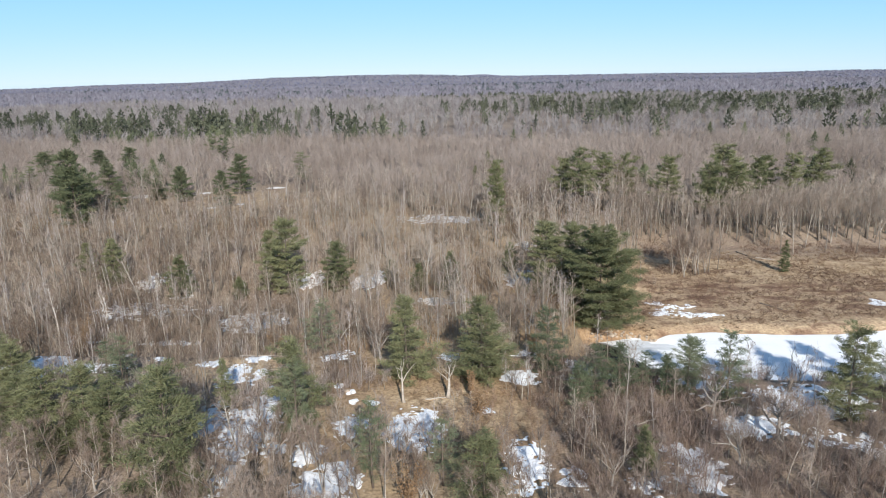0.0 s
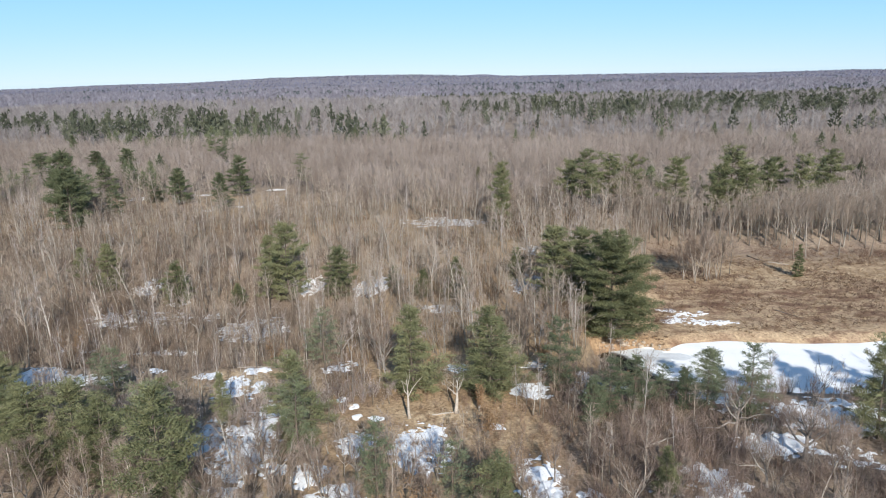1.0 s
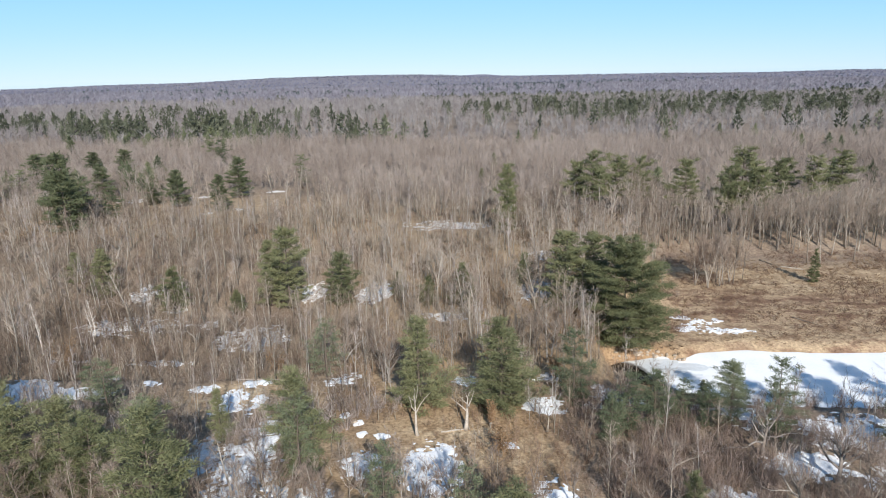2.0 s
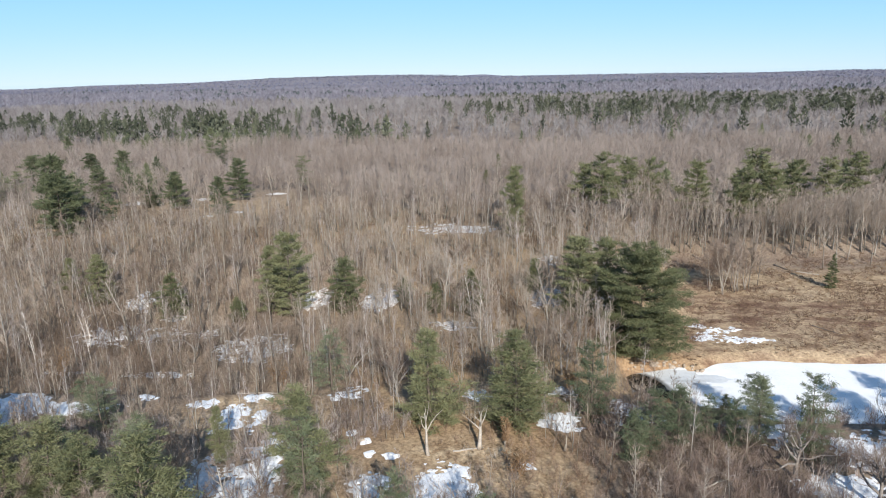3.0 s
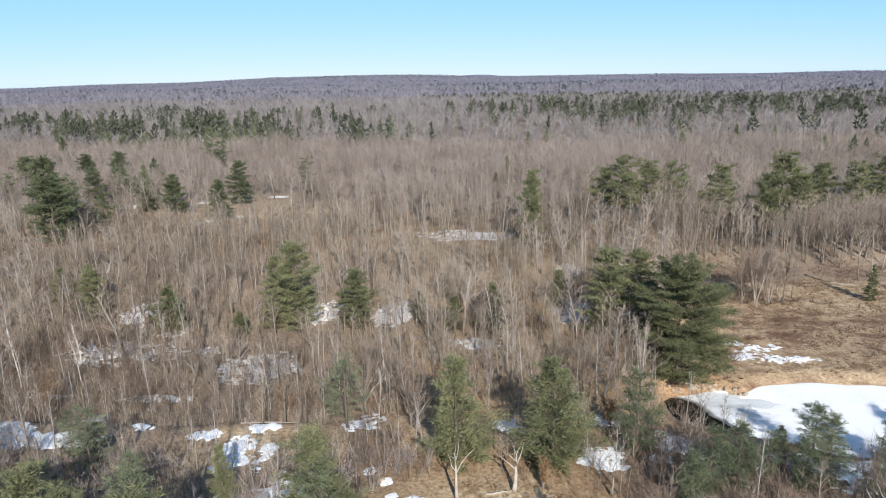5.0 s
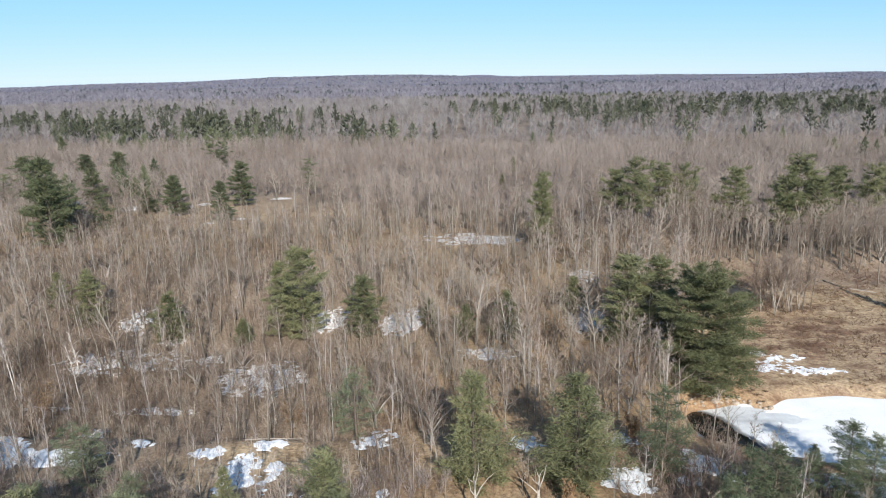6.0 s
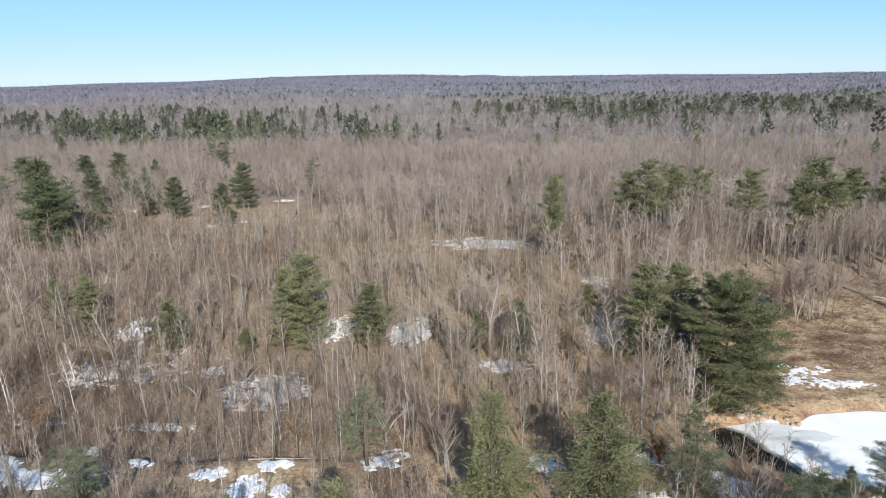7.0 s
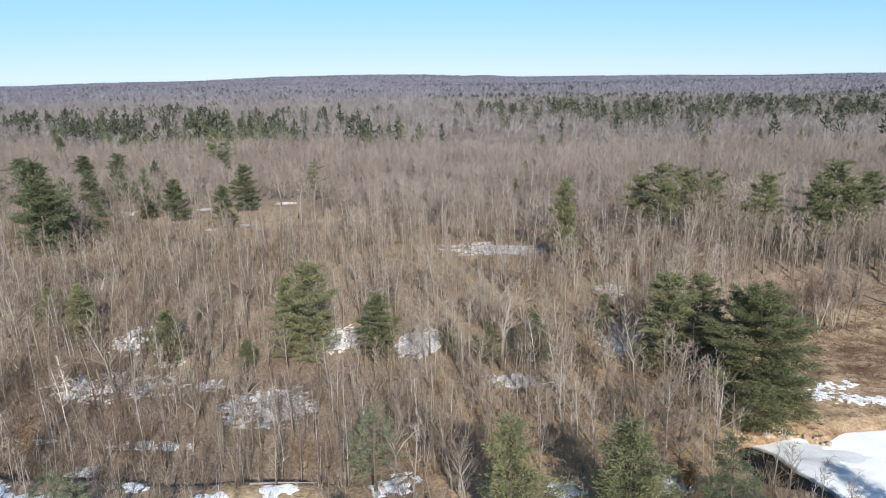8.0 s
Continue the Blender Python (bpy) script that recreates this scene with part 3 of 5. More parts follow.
BARE_LOOK = {
    "maple": (BARK, TWIG, "leafless grey-brown maple with a fine twiggy crown", "bare tree", "bare_tree"),
    "slim": (BARK, TWIG, "slender leafless sapling with upright grey branches", "bare tree", "bare_tree"),
    "birch": (PALE_BARK, TWIG, "leafless white-barked birch with thin twigs", "birch", "birch_tree"),
    "clump": (BARK, TWIG, "clump of grey leafless maple stems from one stool", "bare tree", "maple_clump"),
    "silver": (SILVER_BARK, TWIG, "leafless hardwood with silver-grey trunk and upswept limbs", "bare tree", "silver_tree"),
    "tall": (BARK, TALL_WOOD, "tall leafless hardwood with a fine grey twiggy crown", "bare tree", "tall_tree"),
    "old": (OLD_BARK, TWIG, "old leafless tree with wide crooked pale limbs", "bare tree", "old_tree"),
    "vase": (SILVER_BARK, TWIG, "grey spreading tree with many thick limbs rising from a low fork", "bare tree", "spreading_tree"),
    "snag": (DEAD_WOOD, DEAD_WOOD, "dead forked trunk stripped of its bark", "dead tree", "dead_tree"),
}
forms = {}


def planted(key, maker, m):
    """The first of its kind is built, the others are copies on the same meshes."""
    if key not in forms:
        forms[key] = maker()
        forms[key].matrix_basis = m
        return forms[key]
    ob = copy_thing(forms[key], m)
    ob.matrix_basis = m
    return ob


def standing(x, y, wide, high, turn, lean=0.0):
    return Matrix.LocRotScale((x, y, float(height(x, y))), Euler((lean * math.sin(turn * 7), lean * math.cos(turn * 5), turn)), (wide, wide, high))


grown = 0
taken = []


def bare(x, y, high, wide, form, group="leafless trees"):
    global grown
    grown += 1
    taken.append((x, y, wide * 0.3))
    variant = grown % (5 if form in ("maple", "slim", "clump") else 3)

    def make():
        bark, twig, label, category, name = BARE_LOOK[form]
        tree = tagged(new(name), label, category, group)
        trunks, limbs, branches, crown = bare_geometry(1000 + 37 * variant + 7 * len(form), form)
        for trunk in trunks:
            part("trunk", trunk, bark, tree)
        for limb in limbs:
            part("limb", limb, bark, tree)
        if branches:
            tagged(part("branchwork", branches, bark, tree), kind="stuff")
        if crown:
            part("crown", crown, twig, tree)
        return tree

    natural = {"silver": 6.0, "tall": 6.0, "maple": 6.0, "clump": 6.0, "slim": 4.0, "birch": 4.6, "old": 10.0, "vase": 8.5, "snag": 4.5}[form]
    natural_high = {"silver": 11.0, "tall": 11.0, "maple": 11.5, "clump": 11.0, "slim": 11.0, "birch": 11.0, "old": 9.0, "vase": 10.0, "snag": 10.0}[form]
    return planted((form, variant), make, standing(x, y, wide / natural, high / natural_high, grown * 2.1, 0.08))


# ---- pines ----
CROWN = {  # lowest whorl, gap between whorls, how blunt the top is, share of boughs lost, needles
    "full": (0.07, 0.84, 1.8, 0.09, 1.35),
    "mast": (0.36, 0.78, 1.6, 0.16, 1.1),
    "great": (0.04, 1.0, 2.5, 0.10, 2.7),
    "young": (0.03, 0.74, 1.25, 0.06, 1.35),
    "sparse": (0.20, 0.95, 1.8, 0.32, 0.7),
    "soft": (0.05, 0.74, 2.0, 0.24, 0.95),
}


def pine_geometry(seed, form, high=12.0, wide=6.0, coarse=1.0):
    """Whorls of level boughs round a straight trunk, each a flat plume of needle sprays with air between."""
    rng = np.random.default_rng(seed)
    lo, gap, blunt, lost, dense = CROWN[form]
    up = np.linspace(0, 1, 7)
    bend = rng.normal(0, 0.16, 2)
    path = np.stack([bend[0] * np.sin(up * 3), bend[1] * np.sin(up * 2.5), up * high * 0.985 - 0.2], 1)
    rad = 0.014 * high * (1 - up) + 0.02
    rad[0] *= 1.3
    trunk = pipe(path, rad, 7)
    lobes = rng.uniform(0, 6.28, 4)
    boughs, at, way, width = [], [], [], []
    z = lo * high
    while z < high * 0.98:
        t = (z / high - lo) / (1 - lo)
        foot = 0.72 + 0.28 * min(1, t / 0.3) if form != "young" else 0.8 + 0.2 * min(1, t * 7)
        prof = foot * (1 - t ** blunt) ** (0.85 if form == "young" else 0.62) + 0.05
        whorl = rng.uniform(0.78, 1.12)
        ring = rng.integers(4, 7)
        for b in range(ring):
            az = 2 * math.pi * (b + rng.uniform(-0.3, 0.3)) / ring + z * 1.7
            if rng.random() < lost:
                continue
            lobe = 1 + (0.09 if form == "great" else 0.16) * (math.sin(az + lobes[0] + 4 * t) + 0.8 * math.sin(2 * az + lobes[1] - 8 * t) + 0.5 * math.sin(11 * t + lobes[2]))
            size = max(0.3, wide / 2 * 1.12 * prof * whorl * lobe * rng.uniform(0.7, 1.15))
            rise = 0.0 + 0.28 * t + 0.75 * t ** 4 + rng.normal(0, 0.06)
            curl = rng.uniform(0.02, 0.2)
            out = np.array([math.cos(az), math.sin(az), 0.0])
            side = np.array([-math.sin(az), math.cos(az), 0.0])
            root = np.array([np.interp(z / high, up, path[:, 0]), np.interp(z / high, up, path[:, 1]), z + rng.normal(0, 0.15)])

            def along(f):
                f = np.asarray(f, float)[..., None]
                return root + out * size * f + np.array([0, 0, size]) * (rise * f + curl * f * f)

            boughs += [(along(0), along(0.55), 0.03 + 0.009 * size, 0.025), (along(0.55), along(1), 0.025, 0.008)]
            n = max(3, int((1.8 + size * 3.3) * dense / coarse))
            f = rng.uniform(0.16 if t < 0.75 else 0.05, 1.0, n) ** 0.75
            sway = 0.34 * size * (1.15 - 0.75 * f) * rng.uniform(-1, 1, n)
            heart = along(f) + side * sway[:, None] - out * (np.abs(sway) * 0.2)[:, None]
            spread = 0.19 + 0.03 * size
            m = 18
            spot = np.repeat(heart, m, 0) + rng.normal(0, 1, (n * m, 3)) * np.array([spread, spread, 0.06 + 0.01 * size])
            d = out * rng.uniform(0.1, 1.0, (n * m, 1)) + side * np.repeat(np.sign(sway) * rng.uniform(0, 0.8, n), m)[:, None] + rng.normal(0, 0.45, (n * m, 3)) + np.array([0, 0, 0.3])
            d /= np.linalg.norm(d, axis=1, keepdims=True)
            at.append(spot)
            way.append(d * rng.uniform(0.26, 0.48, (n * m, 1)) * coarse)
            width.append(rng.uniform(0.024, 0.052, n * m) * coarse)
        z += gap * rng.uniform(0.7, 1.25)
    lead = np.tile(path[-1] - [0, 0, 0.5], (24, 1)) + rng.normal(0, 0.12, (24, 3))
    at.append(lead), width.append(np.full(24, 0.045))
    way.append(rng.normal(0, 0.18, (24, 3)) + [0, 0, 0.5])
    needles = blades(np.concatenate(at), np.concatenate(way), np.concatenate(width), rng)
    return trunk, tubes(boughs, 3), needles


PINE_LABEL = {
    "full": ("full-crowned white pine with layered green boughs", NEEDLES),
    "mast": ("tall white pine with a high spreading crown above bare hardwoods", NEEDLES),
    "great": ("broad old white pine with heavy drooping boughs beside the pond", NEEDLES),
    "soft": ("bushy grey-green young pine in the brush by the pond", BLUE_NEEDLES),
    "young": ("young conical evergreen with dense dark-green boughs", NEEDLES),
    "sparse": ("thin-crowned grey-green pine among leafless trees", BLUE_NEEDLES),
}


def pine(x, y, high, wide, form):
    global grown
    grown += 1
    taken.append((x, y, wide * 0.42))
    variant = grown % (1 if form == "great" else 3)
    detail = 1.55 if y > 190 else 1.4 if form == "great" else 1.32 if y > 128 else 1.0
    tall, broad = (20.0, 15.0) if form == "great" else (12.0, 6.0)

    def make():
        label, needle = PINE_LABEL[form]
        needle = GREY_NEEDLES if y > 190 and x < -60 else needle
        tree = tagged(new("pine_tree"), label, "pine tree", "pines")
        trunk, boughs, needles = pine_geometry(2000 + 31 * variant + 5 * len(form), form, tall, broad, detail)
        part("trunk", trunk, PINE_BARK, tree)
        tagged(part("branchwork", boughs, PINE_BARK, tree), kind="stuff")
        part("crown", needles, needle, tree)
        return tree

    return planted(("pine", form, variant, detail, y > 190 and x < -60), make, standing(x, y, wide / broad, high / tall, grown * 1.9))


build_ground()
build_pond()

# ---- snow left between the trees ----
snow_patch(-10.8, 86.3, 3.3, 5.2, 1)
snow_patch(-19.4, 87.0, 2.3, 2.8, 0.8)
snow_patch(-19.8, 73.6, 3.7, 3.6, 0.9)
snow_patch(-23.7, 79.4, 1.9, 2.8, 0.85)
snow_patch(-33.5, 86.5, 3.5, 9.4, 0.85)
snow_patch(-39.9, 88.1, 2.2, 4.9, 0.8)
snow_patch(3.5, 103.4, 2.8, 2.5, 0.9)
snow_patch(3.8, 77.8, 2.4, 5.9, 0.8)
snow_patch(9.0, 75.3, 1.7, 2.1, 0.7)
snow_patch(24.0, 78.2, 3.0, 5.2, 0.75)
snow_patch(17.5, 74.4, 2.2, 2.8, 0.5)
snow_patch(47.6, 83.5, 1.8, 3.1, 0.6)
snow_patch(-40.0, 109.4, 2.2, 1.3, 0.75)
snow_patch(-47.4, 107.2, 1.9, 1.4, 0.75)
snow_patch(-76.7, 104.9, 5.6, 4.5, 0.85)
snow_patch(-32.5, 73.1, 1.5, 3.2, 0.7)
snow_patch(-28.3, 80.6, 1.7, 1.9, 0.6)
snow_patch(-20.6, 94.2, 0.8, 0.9, 0.9)
snow_patch(-18.2, 94.0, 1.0, 0.7, 0.85)
snow_patch(-21.7, 97.1, 0.6, 0.8, 0.8)
snow_patch(-24.0, 99.2, 0.7, 0.8, 0.7)
snow_patch(-52.2, 83.6, 2.1, 1.1, 0.5)
snow_patch(-1.3, 92.3, 1.1, 0.8, 0.8)
snow_patch(36.4, 150.4, 2.4, 1.4, 0.5)
snow_patch(39.6, 148.2, 4.2, 1.5, 0.42)
snow_patch(36.6, 143.7, 3.2, 1.6, 0.55)
snow_patch(42.6, 142.9, 4.2, 1.8, 0.52)
snow_patch(36.6, 146.2, 1.8, 0.9, 0.4)
snow_patch(15.0, 107.1, 4.1, 2.7, 0.8)
snow_patch(30.1, 106.3, 4.1, 5.0, 0.8)
snow_patch(11.2, 103.0, 1.5, 1.0, 0.7)
snow_patch(4.9, 101.6, 1.9, 1.0, 0.6)
snow_patch(5.8, 112.5, 2.0, 0.7, 0.8)
snow_patch(43.8, 96.2, 8.1, 4.4, 0.75)
snow_patch(83.5, 150.6, 1.8, 2.3, 0.8)
snow_patch(33.9, 88.1, 4.4, 2.6, 0.7)
snow_patch(43.4, 85.4, 3.7, 2.7, 0.4)
snow_patch(35.3, 88.9, 3.3, 1.7, 0.6)
snow_patch(31.7, 103.2, 4.4, 5.9, 0.7)
snow_patch(-75.8, 140.0, 9.3, 4.4, 0.62)
snow_patch(-60.5, 140.3, 2.3, 2.1, 0.7)
snow_patch(-49.1, 133.9, 6.6, 5.5, 0.72)
snow_patch(-28.0, 151.6, 3.5, 4.9, 0.85)
snow_patch(-42.5, 155.1, 2.9, 4.3, 0.7)
snow_patch(-16.0, 209.5, 11.0, 5.6, 0.45)
snow_patch(-9.5, 208.5, 4.2, 4.4, 0.6)
snow_patch(5.7, 152.5, 3.2, 5.2, 0.9)
snow_patch(18.7, 150.4, 2.9, 2.7, 0.9)
snow_patch(-12.1, 137.7, 3.6, 2.0, 0.6)
snow_patch(-80.4, 154.3, 3.0, 4.3, 0.6)
snow_patch(-61.8, 122.9, 5.8, 1.1, 0.7)
snow_patch(-67.7, 116.0, 2.1, 1.5, 0.7)
snow_patch(-41.6, 102.6, 2.1, 3.8, 0.75)
snow_patch(-37.9, 102.4, 1.1, 3.2, 0.65)
snow_patch(-57.1, 109.2, 1.6, 1.2, 0.6)
snow_patch(-66.5, 105.8, 5.5, 2.1, 0.75)
snow_patch(-74.6, 107.2, 2.0, 2.9, 0.8)
snow_patch(-26.7, 111.4, 2.4, 2.3, 0.6)
snow_patch(-7.3, 111.2, 2.2, 1.6, 0.8)
snow_patch(-133.0, 253.5, 5.2, 3.4, 0.85)
snow_patch(-109.9, 260.9, 3.0, 2.0, 0.8)
snow_patch(-96.5, 230.4, 2.2, 1.6, 0.8)
snow_patch(-87.6, 236.5, 2.2, 1.6, 0.8)
snow_patch(-85.6, 270.7, 3.0, 2.2, 0.6)
snow_patch(5.6, 112.4, 1.9, 1.6, 0.8)
snow_patch(-158.9, 266.6, 5.1, 5.1, 0.6)
snow_patch(-79.6, 123.6, 3.2, 1.0, 0.4)
snow_patch(8.8, 177.5, 2.6, 4.3, 0.6)
snow_patch(-70.1, 147.1, 2.0, 1.2, 0.4)

# ---- evergreens that stand out ----
pine(47.4, 90.6, 13.8, 6.6, "full")
pine(14.1, 95.5, 8.3, 4.8, "soft")
pine(11.6, 93.0, 7.0, 4.0, "soft")
pine(18.2, 97.6, 7.6, 4.6, "soft")
pine(22.2, 99.6, 5.6, 3.6, "soft")
pine(24.8, 97.0, 6.4, 3.8, "soft")
pine(28.2, 98.1, 8.4, 4.2, "soft")
pine(32.4, 94.2, 10.8, 5.6, "soft")
pine(17.2, 76.2, 6.6, 3.2, "young")
pine(33.3, 112.0, 6.6, 5.0, "soft")
pine(8.3, 104.1, 10.8, 6.0, "soft")
pine(28.7, 111.3, 4.0, 2.3, "young")
pine(-13.5, 102.4, 13.6, 8.4, "young")
pine(-56.8, 97.5, 8.9, 5.6, "sparse")
pine(-74.4, 94.4, 10.6, 6.8, "full")
pine(-38.9, 92.2, 7.4, 3.2, "young")
pine(-58.0, 100.6, 5.4, 4.4, "sparse")
pine(-49.2, 92.6, 5.9, 4.6, "sparse")
pine(-62.0, 101.6, 6.4, 4.0, "sparse")
pine(-24.6, 80.1, 11.9, 4.8, "sparse")
pine(-14.3, 72.6, 10.9, 4.1, "sparse")
pine(-6.2, 73.4, 8.6, 4.7, "sparse")
pine(-1.3, 69.0, 8.7, 6.3, "full")
pine(-36.4, 69.2, 16.4, 8.6, "full")
pine(-1.2, 319.9, 8.5, 3.7, "young")
pine(-6.4, 288.0, 5.9, 3.3, "young")
pine(-88.6, 153.4, 10.9, 6.8, "young")
pine(-99.2, 160.0, 7.1, 4.8, "young")
pine(-70.7, 148.3, 9.1, 7.6, "young")
pine(-56.3, 146.5, 5.0, 3.8, "young")
pine(-45.7, 148.7, 17.1, 8.7, "full")
pine(-50.1, 149.7, 14.0, 6.2, "full")
pine(-34.7, 148.2, 11.5, 7.0, "full")
pine(-22.6, 149.6, 5.0, 3.8, "young")
pine(-15.9, 144.2, 6.0, 4.4, "young")
pine(-8.8, 143.4, 8.8, 6.1, "young")
pine(3.8, 155.5, 7.0, 4.4, "young")
pine(10.6, 141.2, 15.6, 9.4, "full")
pine(20.9, 132.6, 19.2, 14.6, "great")
pine(16.6, 143.4, 15.6, 8.4, "full")
pine(73.3, 174.8, 8.3, 2.8, "young")
pine(-2.2, 101.8, 13.9, 9.6, "young")
pine(-28.7, 109.7, 10.1, 6.5, "sparse")
pine(-26.5, 85.0, 12.8, 7.5, "full")
pine(-44.5, 84.0, 9.4, 7.0, "sparse")
pine(-57.5, 79.5, 11.8, 7.2, "full")
pine(-52.5, 80.5, 11.4, 6.8, "full")
pine(-48.2, 79.0, 10.6, 6.6, "full")
pine(-62.5, 82.0, 9.6, 6.4, "full")
pine(-55.5, 86.5, 8.2, 5.4, "soft")
pine(-71.0, 93.0, 9.5, 6.6, "full")
pine(58.0, 94.0, 13.6, 8.0, "full")
pine(66.0, 99.0, 12.2, 8.0, "full")

# the pines behind the marsh and the stand across the woods
pine(1.4, 197.0, 18.9, 6.4, "full")
pine(26.3, 212.0, 19.6, 10.4, "mast")
pine(22.6, 218.0, 16.8, 7.5, "mast")
pine(35.1, 222.0, 18.3, 9.8, "mast")
pine(42.4, 226.0, 18.6, 8.8, "mast")
pine(54.8, 220.0, 20.8, 9.2, "mast")
pine(70.7, 219.0, 24.4, 12.6, "mast")
pine(65.2, 213.0, 19.5, 8.6, "mast")
pine(73.5, 214.0, 19.0, 8.6, "mast")
pine(87.8, 236.0, 18.5, 8.0, "mast")
pine(99.7, 238.0, 19.0, 8.6, "mast")
pine(94.2, 247.0, 17.6, 8.0, "mast")
pine(112.0, 246.0, 20.0, 11.0, "mast")
pine(-125.3, 200.0, 22.4, 12.6, "full")
pine(-134.0, 214.0, 15.5, 9.4, "full")
pine(-141.0, 226.0, 14.0, 10.0, "full")
pine(-118.0, 212.0, 12.0, 7.0, "sparse")
pine(-152.0, 236.0, 13.5, 9.0, "full")
pine(-230.4, 375.7, 14.5, 6.5, "young")
pine(-163.9, 307.5, 13.2, 9.6, "full")
pine(-145.6, 255.9, 13.4, 7.6, "full")
pine(-183.8, 317.1, 11.5, 9.0, "full")
pine(-122.7, 246.6, 7.5, 7.4, "young")
pine(-110.1, 240.7, 12.6, 7.8, "full")
pine(-91.5, 230.7, 12.4, 6.4, "full")
pine(-95.0, 257.7, 14.4, 8.2, "full")
pine(-76.4, 276.9, 13.0, 7.6, "sparse")
pine(-143.2, 356.5, 18.4, 9.0, "sparse")
pine(-136.0, 348.0, 14.0, 8.0, "sparse")
pine(-170.8, 247.8, 12.5, 10.6, "sparse")
pine(-203.2, 305.5, 12.0, 11.0, "full")

# ---- leafless trees that stand out ----
bare(47.5, 170.5, 14.6, 8.4, "clump")
bare(50.6, 171.8, 13.6, 8.0, "clump")
bare(45.2, 172.6, 12.4, 7.4, "clump")
bare(53.4, 173.6, 12.0, 7.0, "clump")
bare(48.8, 175.0, 13.8, 8.0, "clump")
bare(-13.3, 94.3, 8.9, 3.2, "snag")
bare(-6.9, 96.2, 6.8, 4.4, "snag")
bare(-86.0, 126.1, 11.7, 4.2, "birch")
bare(-76.2, 127.2, 10.5, 3.6, "birch")
bare(35.8, 84.6, 10.7, 11.1, "old")
bare(29.5, 90.2, 10.6, 9.9, "old")
bare(-19.1, 110.1, 12.5, 9.4, "vase")
bare(-88.9, 130.3, 9.8, 3.6, "birch")
bare(-82.3, 137.2, 7.4, 5.1, "silver")
bare(-27.1, 115.2, 11.4, 7.4, "vase")
bare(-20.2, 110.3, 11.7, 5.3, "silver")
bare(-6.3, 136.8, 12.7, 4.4, "silver")
bare(-8.7, 139.2, 10.8, 3.5, "birch")
bare(-54.1, 139.5, 5.6, 4.2, "silver")
bare(-42.5, 119.7, 12.4, 2.6, "birch")
bare(-6.0, 134.9, 9.2, 4.7, "birch")
bare(7.5, 127.6, 9.2, 8.4, "vase")
bare(2.5, 128.2, 7.5, 4.4, "silver")
bare(-49.6, 117.0, 11.7, 3.4, "silver")
bare(-42.2, 117.4, 11.0, 2.6, "silver")
bare(-24.5, 118.5, 11.8, 2.6, "birch")
bare(-52.6, 135.3, 7.8, 6.4, "vase")
bare(-80.7, 134.4, 9.0, 5.6, "birch")
bare(-32.9, 79.6, 9.2, 6.8, "silver")
bare(5.8, 113.1, 10.6, 6.4, "silver")
bare(-18.3, 105.4, 9.2, 5.1, "silver")
bare(-58.6, 73.3, 5.8, 6.8, "old")
bare(-46.8, 71.2, 7.0, 5.4, "old")
bare(-72.3, 188.2, 7.2, 3.1, "birch")
bare(11.9, 176.0, 10.5, 2.9, "birch")
bare(51.6, 172.7, 16.0, 8.9, "tall")
bare(50.8, 175.3, 13.9, 7.1, "tall")
bare(54.2, 173.6, 14.9, 7.1, "tall")
bare(49.4, 176.5, 12.7, 6.5, "maple")
bare(57.9, 177.5, 11.9, 6.0, "maple")
bare(5.8, 118.4, 13.1, 6.7, "silver")
bare(1.0, 131.5, 7.1, 4.7, "silver")
bare(9.6, 116.7, 11.7, 3.6, "silver")
bare(71.8, 203.4, 16.3, 7.7, "tall")
bare(82.9, 192.5, 16.5, 7.2, "tall")
bare(92.3, 194.5, 16.5, 7.7, "tall")
bare(99.8, 193.1, 16.1, 7.1, "tall")
bare(106.6, 194.3, 16.3, 7.9, "tall")
bare(76.2, 203.4, 16.3, 7.1, "tall")
bare(79.1, 200.6, 16.7, 8.1, "tall")
bare(79.3, 191.8, 16.8, 8.5, "tall")
bare(87.9, 205.6, 16.0, 8.1, "tall")
bare(88.9, 199.4, 17.2, 8.6, "tall")
bare(94.7, 203.9, 17.1, 7.4, "tall")
bare(97.2, 202.2, 16.4, 8.5, "tall")
bare(102.5, 206.1, 16.6, 7.6, "tall")
bare(102.8, 201.5, 15.8, 8.1, "tall")
bare(108.4, 205.6, 16.6, 9.2, "tall")
bare(109.8, 202.8, 16.0, 7.9, "tall")
bare(113.7, 204.2, 16.3, 8.8, "tall")
bare(67.3, 204.8, 15.0, 7.1, "tall")
bare(62.4, 202.0, 14.6, 7.6, "tall")
bare(84.8, 209.6, 16.7, 7.4, "tall")
bare(95.3, 209.7, 15.9, 8.3, "tall")
bare(-28.0, 122.0, 9.7, 4.6, "silver")
bare(-23.6, 114.8, 10.8, 3.0, "silver")
bare(-5.9, 127.0, 13.4, 4.4, "silver")
bare(-9.8, 114.8, 9.5, 4.0, "silver")
bare(4.2, 121.0, 10.6, 5.0, "clump")
bare(-98.0, 176.0, 11.0, 11.5, "vase")
bare(-84.0, 184.0, 9.0, 9.5, "vase")
bare(-108.0, 196.0, 10.5, 9.5, "vase")
bare(-64.0, 168.0, 9.5, 8.4, "vase")
bare(-71.0, 159.0, 10.5, 8.0, "vase")
bare(-38.0, 166.0, 10.5, 8.5, "vase")
bare(-12.0, 168.0, 11.0, 8.8, "vase")
bare(-58.0, 128.0, 9.0, 7.6, "vase")


